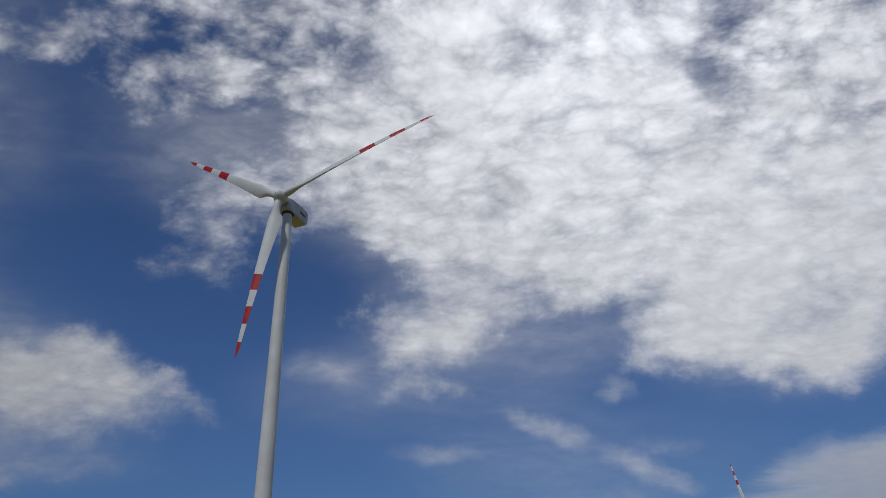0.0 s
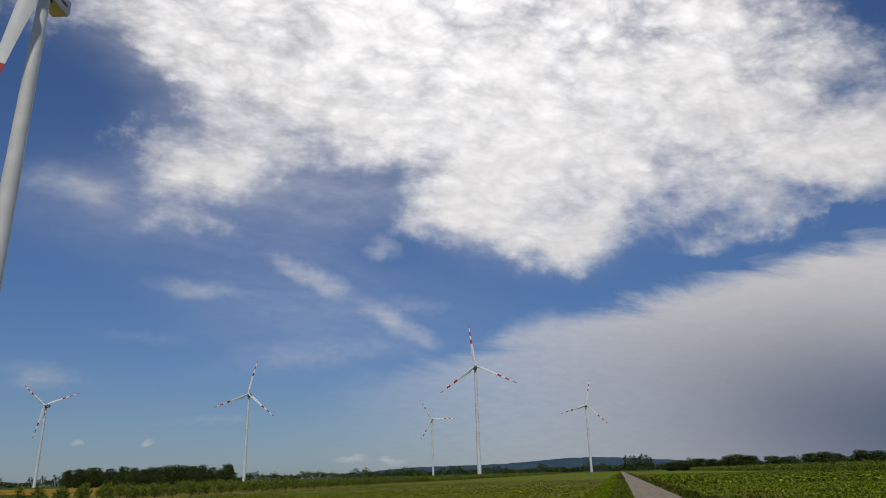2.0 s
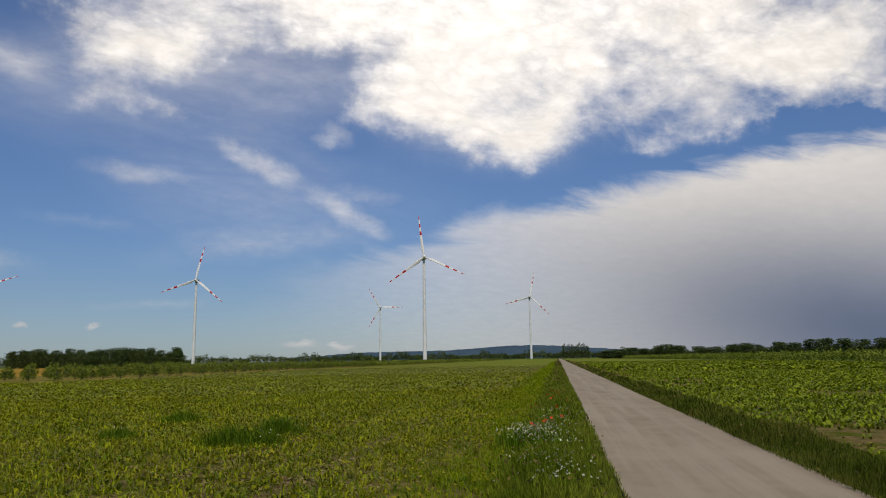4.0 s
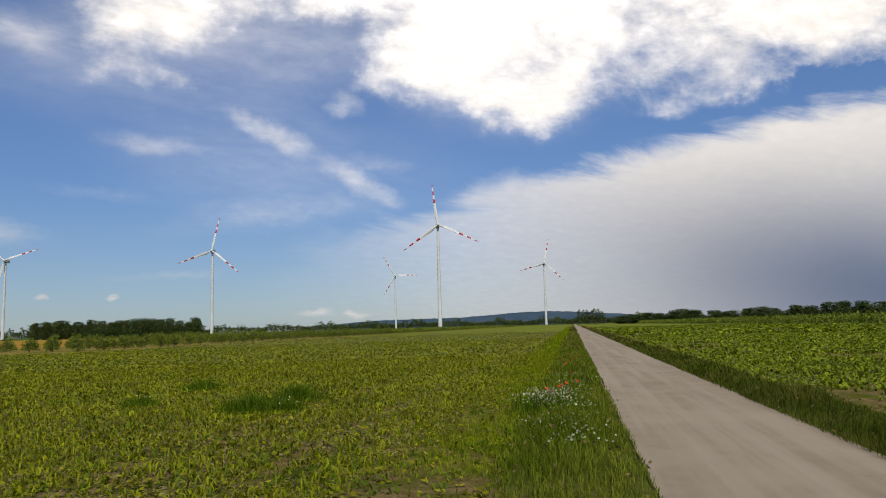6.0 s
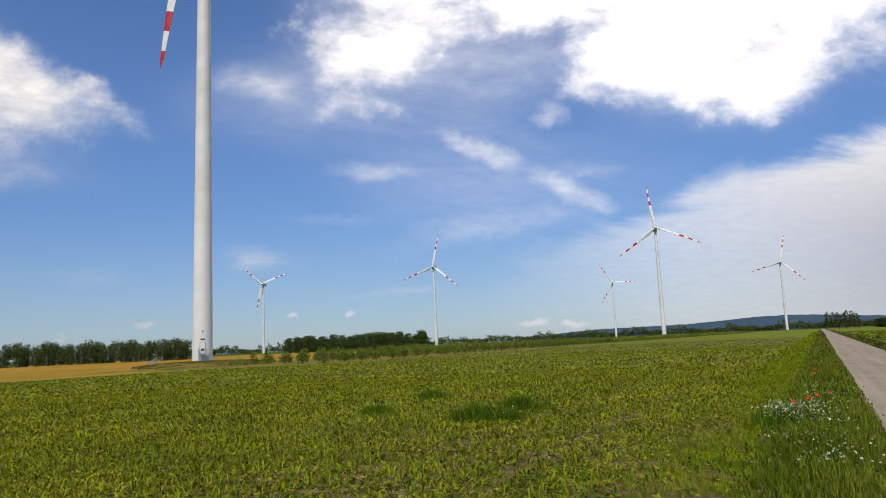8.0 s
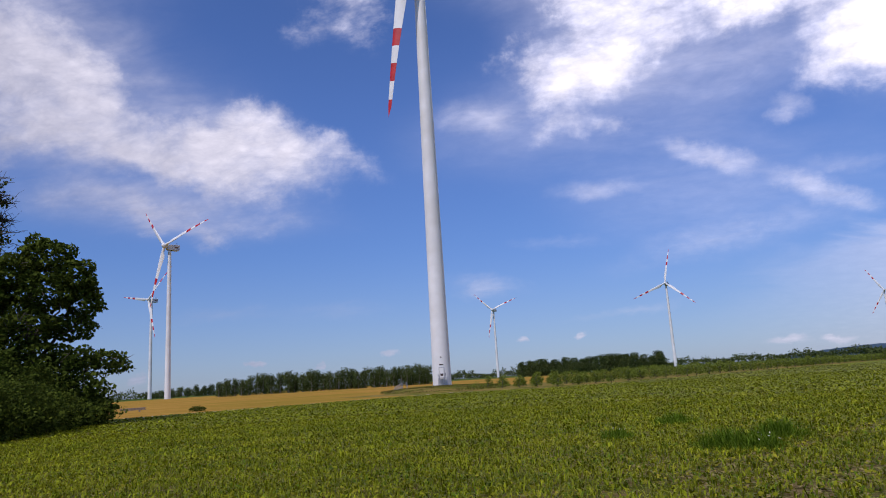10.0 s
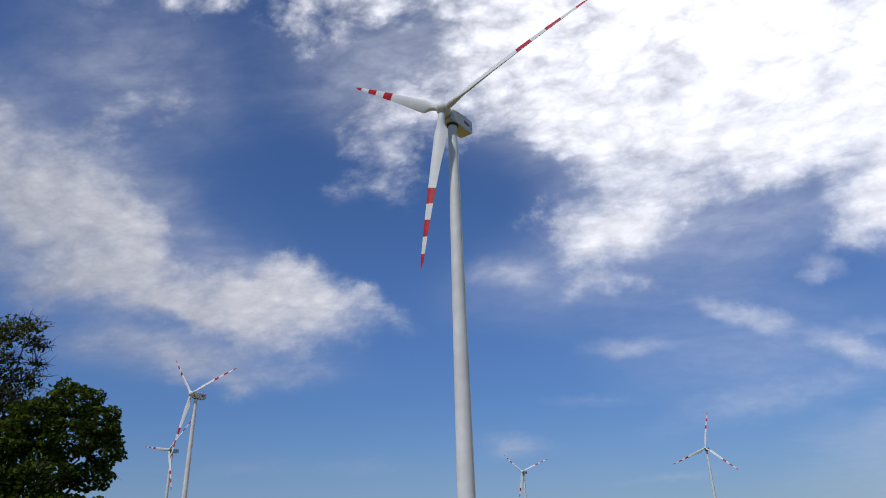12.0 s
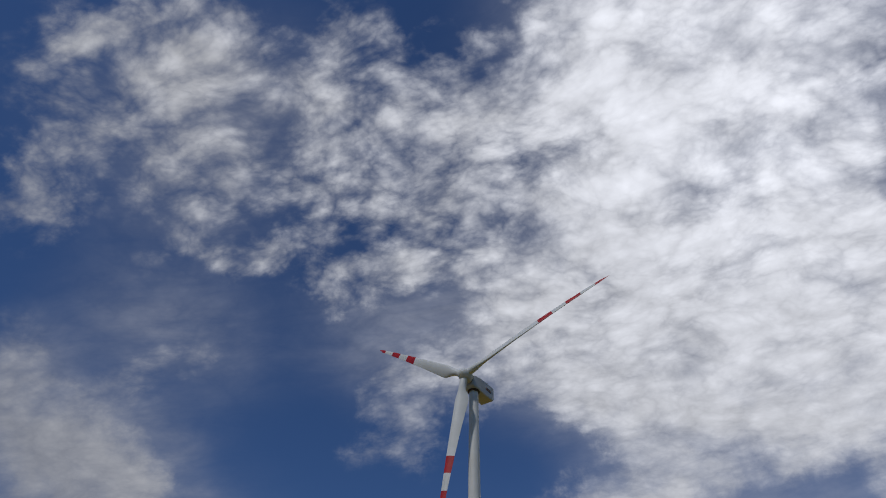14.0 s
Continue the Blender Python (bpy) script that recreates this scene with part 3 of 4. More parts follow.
M_LITTER = leaf_material("dry_straw", (0.22, 0.17, 0.07), (0.32, 0.25, 0.12), 1.0)
M_WEED = leaf_material("weed_leaf", (0.065, 0.12, 0.006), (0.12, 0.19, 0.014), 1.0)
M_TREE = leaf_material("tree_leaf", (0.036, 0.055, 0.007), (0.09, 0.115, 0.016), 0.3, 0.2)
M_TREE_B = leaf_material("tree_leaf_olive", (0.046, 0.06, 0.01), (0.09, 0.1, 0.019), 0.3, 0.2)
M_WOOD = leaf_material("woodland_leaf", (0.05, 0.075, 0.022), (0.1, 0.125, 0.04), 0.12, 0.2)
M_ORCHARD = leaf_material("orchard_leaf", (0.1, 0.14, 0.016), (0.22, 0.255, 0.045), 0.3, 0.25)
M_BARK = material("bark", (0.06, 0.05, 0.038), (0.12, 0.10, 0.08), 3.0, 0.95, bump=0.5)
M_PALE_BARK = material("pale_bark", (0.2, 0.185, 0.16), (0.32, 0.3, 0.26), 2.0, 0.9)
M_DAISY = leaf_material("white_petal", (0.55, 0.54, 0.42), (0.72, 0.7, 0.58), 3.0, 0.3)
M_YOLK = leaf_material("yellow_floret", (0.5, 0.38, 0.03), (0.62, 0.48, 0.05), 3.0, 0.1)
M_POPPY = leaf_material("poppy_petal", (0.55, 0.035, 0.012), (0.7, 0.08, 0.02), 3.0, 0.3)
M_PLANK = material("weathered_plank", (0.17, 0.13, 0.09), (0.28, 0.22, 0.16), 4.0, 0.9, bump=0.3)


# ---- foliage meshes ----
def mesh_np(name, verts, faces, mats, slots=None):
    """A mesh from arrays: verts (n, 3), faces (m, 3) or (m, 4)."""
    me = bpy.data.meshes.new(name)
    m, w = faces.shape
    me.vertices.add(len(verts))
    me.vertices.foreach_set("co", verts.astype(np.float32).ravel())
    me.loops.add(m * w)
    me.loops.foreach_set("vertex_index", faces.astype(np.int32).ravel())
    me.polygons.add(m)
    me.polygons.foreach_set("loop_start", np.arange(0, m * w, w, dtype=np.int32))
    for mat in mats if isinstance(mats, (list, tuple)) else [mats]:
        me.materials.append(mat)
    if slots is not None:
        me.polygons.foreach_set("material_index", slots.astype(np.int32))
    me.update(calc_edges=True)
    me.validate()
    return me


def blades(rng, base, length, width, lean, arch=0.5):
    """Arched leaf blades: five points and three triangles each. All arguments are arrays, one entry a blade."""
    n = len(base)
    turn = rng.uniform(0, 2 * np.pi, n)
    out = np.stack([np.cos(turn), np.sin(turn), np.zeros(n)], 1)
    side = np.stack([-np.sin(turn), np.cos(turn), np.zeros(n)], 1)
    up = np.array([0, 0, 1.0])
    L, W, S = length[:, None], width[:, None] / 2, np.sin(lean)[:, None]
    C = np.cos(lean)[:, None]
    mid = base + out * L * S * 0.45 + up * L * C * 0.62
    tip = base + out * L * (S * 0.95 + arch * 0.25) + up * L * (C * 0.95 - arch * 0.25)
    v = np.stack([base - side * W * 0.5, base + side * W * 0.5, mid + side * W, mid - side * W, tip], 1).reshape(-1, 3)
    k = np.arange(n)[:, None] * 5
    f = np.concatenate([k + [0, 1, 2], k + [0, 2, 3], k + [3, 2, 4]], 0)
    return v, f


def cards(rng, centre, size, flat=0.0):
    """Small folded leaves: four points and two triangles each, turned at random; flat: 0 any way, 1 level."""
    n = len(centre)
    a = rng.normal(size=(n, 3)) * np.array([1, 1, 1 - 0.8 * flat])
    a /= np.linalg.norm(a, axis=1, keepdims=True)
    b = np.cross(a, rng.normal(size=(n, 3)) + np.array([0, 0, flat * 3]))
    b /= np.linalg.norm(b, axis=1, keepdims=True) + 1e-9
    c = np.cross(a, b)
    s = size[:, None] if np.ndim(size) else size
    v = np.stack([centre - a * s * 0.6, centre + b * s * 0.38 + c * s * 0.1, centre + a * s * 0.6, centre - b * s * 0.38 + c * s * 0.1], 1).reshape(-1, 3)
    k = np.arange(n)[:, None] * 4
    return v, np.concatenate([k + [0, 1, 2], k + [0, 2, 3]], 0)


def puff(rng, centre, radii, n, hollow=0.55):
    """n points in a lumpy ellipsoid, denser toward its skin."""
    d = rng.normal(size=(n, 3))
    d /= np.linalg.norm(d, axis=1, keepdims=True)
    r = hollow + (1.05 - hollow) * rng.random(n) ** 0.7
    lump = 1 + 0.18 * np.sin(d[:, 0] * 5 + centre[0]) * np.sin(d[:, 1] * 4 + centre[1]) + 0.12 * np.sin(d[:, 2] * 7 + centre[2])
    return np.asarray(centre) + d * (r * lump)[:, None] * np.asarray(radii)


def joined(pieces):
    vs, fs, at = [], [], 0
    for v, f in pieces:
        vs.append(v)
        fs.append(f + at)
        at += len(v)
    return np.concatenate(vs), np.concatenate(fs)


def lay(rng, a0, a1, r0, r1, count):
    """Random places on a stretch of ground, as an array of x, y, z."""
    a, r = rng.uniform(a0, a1, count), rng.uniform(r0, r1, count)
    return a[:, None] * np.array(ALONG) + r[:, None] * np.array(RIGHT)


def patchy(p, size, seed):
    """Smooth 0 to 1 pattern over the ground."""
    x, y = p[:, 0] / size + seed, p[:, 1] / size - seed * 1.7
    s = np.sin(x * 1.3 + np.sin(y * 0.9) * 1.4) + np.sin(y * 1.7 + np.sin(x * 1.1 + 2) * 1.6) + 0.6 * np.sin(x * 3.1 + y * 2.3) + 0.4 * np.sin(x * 5.3 - y * 4.7)
    return np.clip(0.5 + s / 5.0, 0, 1)


# ---- crops ----
def crop_rows(rng, a0, a1, r0, r1, row, step, jitter):
    rows, cols = np.arange(r0, r1, row), np.arange(a0, a1, step)
    r, a = np.meshgrid(rows, cols)
    r, a = r.ravel(), a.ravel()
    r = r + rng.normal(0, jitter, len(r))
    a = a + rng.uniform(-step, step, len(a))
    return a[:, None] * np.array(ALONG) + r[:, None] * np.array(RIGHT)


def in_view(p, lo, hi, near, far):
    d = np.hypot(p[:, 0], p[:, 1])
    az = np.degrees(np.arctan2(-p[:, 0], p[:, 1]))
    return (d > near) & (d < far) & (az > lo) & (az < hi)


def plants(rng, p, leaves, length, width, lean, arch, spread):
    """Leaf blades growing from each place in p."""
    base = np.repeat(p, leaves, axis=0) + rng.normal(0, spread, (len(p) * leaves, 3)) * np.array([1, 1, 0])
    n = len(base)
    big = np.repeat(rng.uniform(0.7, 1.3, len(p)), leaves)
    return blades(rng, base, length * big * rng.uniform(0.6, 1.25, n), width * rng.uniform(0.6, 1.3, n), np.radians(rng.uniform(lean[0], lean[1], n)), arch)


def build_maize():
    rng = np.random.default_rng(5)
    pieces = []
    for near, far, row, step, leaves, length, width, side, lean in (
        (3.0, 17, 0.15, 0.1, 6, 0.15, 0.021, -62, (20, 80)), (17, 36, 0.2, 0.14, 5, 0.17, 0.036, -62, (25, 85)),
        (36, 80, 0.36, 0.3, 6, 0.22, 0.1, -62, (45, 90)), (80, 150, 0.75, 0.65, 7, 0.3, 0.24, -62, (60, 92)),
    ):
        p = crop_rows(rng, -15, far + 2, max(side, -far), -2.3, row, step, 0.07)
        p = p[in_view(p, -36.5, 60, near, far)]
        thin = patchy(p, 2.3, 4.0)
        d = np.hypot(p[:, 0], p[:, 1])
        keep = rng.random(len(p)) < np.clip((thin - 0.2) * 3.0, 0.36, 0.98) * np.clip(1.4 - d / 20, 0, 1) + np.clip((d - 8) / 12, 0, 1)
        keep &= (p @ np.array(RIGHT) > -50) | (p @ np.array(ALONG) < 60)
        # wheel tracks of the sprayer run with the rows
        right = p @ np.array(RIGHT)
        keep &= ~((np.abs(right + 3.6) < 0.2) | (np.abs(right + 5.5) < 0.2)) | (rng.random(len(p)) < 0.3)
        pieces.append(plants(rng, p[keep], leaves, length, width, lean, 0.7, 0.06))
    v, f = joined(pieces)
    tagged(new("maize_crop", mesh_np("maize_crop", v, f, M_MAIZE)), "young green maize plants growing in a thin stand", "crop", kind="stuff")
    # dry straw lying between the plants
    p = lay(rng, 0, 24, -24, -0.9, 60000)
    p = p[in_view(p, -36.5, 50, 3.5, 20)]
    p = p[patchy(p, 2.3, 4.0) < 0.5]
    p[:, 2] += 0.012
    v, f = cards(rng, p, rng.uniform(0.03, 0.1, len(p)), 1.0)
    tagged(new("straw_litter", mesh_np("straw_litter", v, f, M_LITTER)), "dry straw and stubble lying on the soil", "straw", kind="stuff")
    # low seedlings with small round leaves cover much of the soil
    p = lay(rng, 0, 44, -40, -0.9, 230000)
    p = p[in_view(p, -36.5, 52, 3.5, 40)]
    d = np.hypot(p[:, 0], p[:, 1])
    p = p[rng.random(len(p)) < 0.12 + 0.88 * patchy(p, 1.3, 9.0) * np.clip(d / 15, 0, 1)]
    p[:, 2] += rng.uniform(0.015, 0.07, len(p))
    v, f = cards(rng, p, rng.uniform(0.035, 0.085, len(p)), 0.7)
    tagged(new("seedlings", mesh_np("seedlings", v, f, M_SEEDLING)), "small light green seedlings covering the soil between maize", "seedlings", kind="stuff")
    # stray low weeds between the rows
    p = lay(rng, 0, 40, -30, -0.9, 9000)
    p = p[in_view(p, -36.5, 50, 3.5, 36)]
    v, f = plants(rng, p, 4, 0.13, 0.03, (35, 75), 0.4, 0.06)
    tagged(new("field_weeds", mesh_np("field_weeds", v, f, M_WEED)), "low dark weeds among the maize", "weeds", kind="stuff")


def build_beet():
    rng = np.random.default_rng(9)
    pieces = []
    for near, far, row, step, leaves, length, width in ((5, 34, 0.45, 0.17, 8, 0.17, 0.062), (34, 80, 0.45, 0.3, 7, 0.2, 0.1), (80, 230, 0.9, 0.8, 6, 0.36, 0.32)):
        p = crop_rows(rng, 0, far + 2, 5.0, 52, row, step, 0.06)
        p = p[in_view(p, -66, -34, near, far)]
        gaps = patchy(p * np.array([1, 1, 0]), 5.0, 2.0)
        p = p[rng.random(len(p)) < np.clip((gaps - 0.14) * 4.5, 0.12, 1.0)]
        pieces.append(plants(rng, p, leaves, length, width, (25, 70), 0.6, 0.06))
    v, f = joined(pieces)
    tagged(new("beet_crop", mesh_np("beet_crop", v, f, M_BEET)), "broad-leaved green crop in rows with bare gaps", "crop", kind="stuff")


def build_verges():
    rng = np.random.default_rng(14)
    for name, r0, r1, tall, label in (("verge_grass_left", -0.95, 0.74, 0.3, "mixed grass and weeds along the road edge"), ("verge_grass_right", 3.42, 4.95, 0.31, "tall dark brownish grass between road and crop")):
        green, heads = [], []
        for a0, a1, dens, w in ((3, 16, 620, 0.009), (16, 40, 210, 0.02), (40, 100, 36, 0.06), (100, 320, 6, 0.17)):
            n = int((a1 - a0) * (r1 - r0) * dens)
            p = lay(rng, a0, a1, r0, r1, n)
            right = p @ np.array(RIGHT)
            edge = np.minimum(right - r0, r1 - right) / (r1 - r0) * 2
            h = tall * (0.35 + 0.65 * np.clip(edge * 1.6, 0, 1)) * (0.5 + patchy(p, 1.7, 3.0)) * rng.uniform(0.6, 1.25, n)
            green.append(blades(rng, p, h, np.full(n, w), np.radians(rng.uniform(5, 45, n)), 0.5))
            m = rng.random(n) < 0.02
            top = p[m] + np.stack([rng.normal(0, 0.06, m.sum()), rng.normal(0, 0.06, m.sum()), h[m] * 1.15], 1)
            heads.append(cards(rng, top, np.full(m.sum(), max(0.05, w * 3)), 0.0))
        gv, gf = joined(green)
        hv, hf = joined(heads)
        v, f = joined([(gv, gf), (hv, hf)])
        slots = np.concatenate([np.zeros(len(gf)), np.ones(len(hf))])
        tagged(new(name, mesh_np(name, v, f, [M_GRASS if r0 < 0 else M_RANK, M_STRAW], slots)), label, "grass", kind="stuff")


def build_grass_strip():
    """Soft bright grass between the verge and the first maize rows."""
    rng = np.random.default_rng(23)
    pieces = []
    for a0, a1, dens, w, h in ((7.5, 16, 1300, 0.008, 0.1), (16, 40, 600, 0.015, 0.12), (40, 110, 110, 0.045, 0.14), (110, 300, 8, 0.16, 0.2)):
        n = int((a1 - a0) * 2.0 * dens)
        p = lay(rng, a0, a1, -2.75, -0.75, n)
        fade = np.clip((p @ np.array(RIGHT) + 2.7) / 1.1, 0, 1)
        p = p[rng.random(n) < fade * (0.3 + 0.7 * patchy(p, 0.9, 6.0))]
        pieces.append(blades(rng, p, h * rng.uniform(0.5, 1.4, len(p)), np.full(len(p), w), np.radians(rng.uniform(10, 60, len(p))), 0.5))
    v, f = joined(pieces)
    tagged(new("grass_strip", mesh_np("grass_strip", v, f, M_LAWN)), "soft bright green grass beside the maize rows", "grass", kind="stuff")


def flower_clump(seed, radius, tall, stems, blooms, petal, label, name="flower_clump"):
    """A clump of flowering weeds: stems with leaves, and open blooms on top."""
    rng = np.random.default_rng(seed)
    t = new(name)
    p = np.concatenate([rng.normal(0, radius / 2, (stems, 2)), np.zeros((stems, 1))], 1)
    v, f = blades(rng, p, tall * rng.uniform(0.6, 1.1, stems), np.full(stems, 0.02), np.radians(rng.uniform(2, 28, stems)), 0.2)
    ob = tagged(new("foliage", mesh_np("foliage", v, f, M_WEED)), kind="stuff")
    ob.parent = t
    c = np.concatenate([rng.normal(0, radius / 2, (blooms, 2)), tall * rng.uniform(0.55, 1.05, (blooms, 1))], 1)
    pieces, slots = [], []
    for q in range(blooms):
        s = rng.uniform(0.01, 0.017) if petal is M_DAISY else rng.uniform(0.028, 0.042)
        tilt = rng.normal(0, 0.35, 2)
        ring = [(math.cos(2 * math.pi * i / 7), math.sin(2 * math.pi * i / 7)) for i in range(7)]
        verts = [c[q] + np.array([0, 0, -0.006])] + [c[q] + np.array([x * s, y * s, x * s * tilt[0] + y * s * tilt[1] + (0.012 if i % 2 else 0)]) for i, (x, y) in enumerate(ring)]
        faces = np.array([[0, 1 + i, 1 + (i + 1) % 7] for i in range(7)])
        core = [c[q] + np.array([x * s * 0.3, y * s * 0.3, 0.012]) for x, y in ring[::2]]
        verts += core
        faces = np.concatenate([faces, [[8, 9, 10], [8, 10, 11]]])
        pieces.append((np.array(verts), faces))
        slots += [0] * 7 + [1] * 2
    v, f = joined(pieces)
    ob = new("bloom_cluster", mesh_np("bloom_cluster", v, f, [petal, M_YOLK if petal is M_DAISY else M_DARK], np.array(slots)))
    tagged(ob, kind="stuff")
    ob.parent = t
    return tagged(t, label, "flowers")


def build_flowers():
    rng = random.Random(8)
    daisies = [flower_clump(20 + i, 0.62, 0.4, 300, 120, M_DAISY, "clump of white daisies among verge grass") for i in range(3)]
    small = flower_clump(30, 0.5, 0.26, 90, 34, M_DAISY, "small clump of white daisies in the grass")
    poppies = flower_clump(40, 0.5, 0.45, 30, 3, M_POPPY, "red poppies flowering on the verge", "poppy_clump")
    for i, (a, r) in enumerate(((13.2, -0.5), (12.5, -0.45), (13.9, -0.45))):
        daisies[i].matrix_world = Matrix.Translation(spot(a, r))
        tagged(daisies[i], group="flowers on the verge")
    small.matrix_world = Matrix.Translation(spot(9.9, -0.1))
    tagged(small, group="flowers on the verge")
    for a, r in ((10.6, -0.35), (9.0, -0.1), (10.9, -0.15), (12.6, -0.1), (17.5, -0.1), (20, -0.05)):
        copy_thing(small, Matrix.Translation(spot(a, r)) @ Matrix.Rotation(rng.uniform(0, 6), 4, "Z"))
    poppies.matrix_world = Matrix.Translation(spot(13.4, -0.35))
    tagged(poppies, group="poppies on the verge")
    for a, r in ((14.6, -0.1), (18.4, -0.3), (21.5, -0.2), (23.8, -0.25), (26.5, -0.1)):
        copy_thing(poppies, Matrix.Translation(spot(a, r)) @ Matrix.Rotation(rng.uniform(0, 6), 4, "Z"))


def build_weed_clumps():
    rng = np.random.default_rng(77)
    for x, y, w, h, white in ((2.1, 14.7, 0.72, 0.42, 0), (3.4, 16.4, 0.66, 0.42, 0), (2.75, 14.4, 0.5, 0.3, 6), (1.6, 21.0, 0.7, 0.32, 0), (0.0, 17.4, 0.5, 0.28, 5)):
        t = new("weed_clump")
        n = int(2200 * w * w)
        p = np.concatenate([rng.normal(0, w / 2.4, (n, 2)), np.zeros((n, 1))], 1)
        fall = np.exp(-(p[:, 0] ** 2 + p[:, 1] ** 2) / (w * w) * 1.5)
        v, f = blades(rng, p, h * (0.4 + 0.8 * fall) * rng.uniform(0.5, 1.25, n), np.full(n, 0.012), np.radians(rng.uniform(3, 55, n)), 0.45)
        ob = tagged(new("leaf_tuft", mesh_np("leaf_tuft", v, f, M_WEED)), kind="stuff")
        ob.parent = t
        if white:
            c = np.concatenate([rng.normal(0, w / 3, (white, 2)), h * rng.uniform(0.6, 1.0, (white, 1))], 1)
            v, f = cards(rng, c, np.full(len(c), 0.05), 0.5)
            ob = tagged(new("bloom_cluster", mesh_np("bloom_cluster", v, f, M_DAISY)), kind="stuff")
            ob.parent = t
        t.matrix_world = Matrix.Translation((x, y, 0))
        tagged(t, "dark green feathery weeds with small white blooms among maize" if white else "dark green feathery weeds standing among maize", "weeds", "weed clumps in the maize")


build_maize()
build_beet()
build_verges()
build_grass_strip()
build_flowers()
build_weed_clumps()

# ---- trees ----
def bough(bm, rng, start, end, r0, r1, bend=0.12, n=5, seg=6):
    a, b = Vector(start), Vector(end)
    span = (b - a).length
    pts = [a.lerp(b, i / n) + (Vector((rng.gauss(0, 1), rng.gauss(0, 1), rng.gauss(0, 0.6))) * span * bend * (0 if i in (0, n) else 0.5) ) for i in range(n + 1)]
    rod_into(bm, pts, [r0 + (r1 - r0) * i / n for i in range(n + 1)], seg)
    return pts


def tree(name, seed, clumps, leaf, count, mat, label, category="tree", trunk=0.3, bark=M_BARK, twigs=0, hollow=0.45):
    """A tree: tapered trunk, a limb to every clump of foliage, and a crown of many small leaves.
    clumps: centre and radii of each clump of leaves; count: leaves for each cubic metre of shell."""
    rng, npr = random.Random(seed), np.random.default_rng(seed)
    t = new(name)
    top = max(c[2] for c, _ in clumps)
    bm = bmesh.new()
    stem = bough(bm, rng, (0, 0, -0.2), (rng.uniform(-0.3, 0.3), rng.uniform(-0.3, 0.3), top * 0.8), trunk, trunk * 0.25, 0.03, 7, 8)
    for c, r in clumps:
        k = min(len(stem) - 2, max(1, int(len(stem) * 0.75 * c[2] / top)))
        bough(bm, rng, stem[k], c, trunk * 0.4 * (1 - 0.08 * k), 0.03, 0.12, 4, 5)
    part("trunk", bm, bark, t, smooth=True)
    pts = [puff(npr, np.array(c), np.array(r), int(count * r[0] * r[1] * r[2]), hollow) for c, r in clumps]
    pts = np.concatenate(pts)
    v, f = cards(npr, pts, leaf * npr.uniform(0.6, 1.4, len(pts)), 0.25)
    crown = new("crown", mesh_np("crown", v, f, mat))
    crown.parent = t
    if twigs:
        bm = bmesh.new()
        for _ in range(twigs):
            c, r = clumps[rng.randrange(len(clumps))]
            a = Vector(c)
            d = Vector((rng.gauss(0, 1), rng.gauss(0, 1), abs(rng.gauss(0, 0.8)) + 0.2)).normalized()
            end = a + Vector((d.x * r[0], d.y * r[1], d.z * r[2])) * rng.uniform(1.1, 1.7)
            pts = bough(bm, rng, a, end, 0.05, 0.012, 0.15, 4, 4)
            for q in (2, 3):
                side = Vector((rng.gauss(0, 1), rng.gauss(0, 1), rng.gauss(0.3, 0.7))) * 0.6
                bough(bm, rng, pts[q], pts[q] + side, 0.025, 0.008, 0.15, 3, 3)
        tagged(part("bare_twig_tangle", bm, bark, t), kind="stuff")
    return tagged(t, label, category)


def crown_clumps(seed, height, spread, n, low=0.25, size=0.3, column=False):
    """Clumps of an uneven crown."""
    rng, out = random.Random(seed), []
    for i in range(n):
        s = (i + rng.random()) / n
        z = height * (low + (0.93 - low) * s)
        wide = spread * (math.sin(math.pi * (0.25 + 0.7 * s)) if not column else 0.8 - 0.3 * s)
        a, d = rng.uniform(0, 6.283), wide * rng.uniform(0.25, 0.8)
        r = spread * size * rng.uniform(0.8, 1.35)
        out.append(((d * math.cos(a), d * math.sin(a), z), (r * 1.15, r * 1.15, r * 0.85)))
    return out


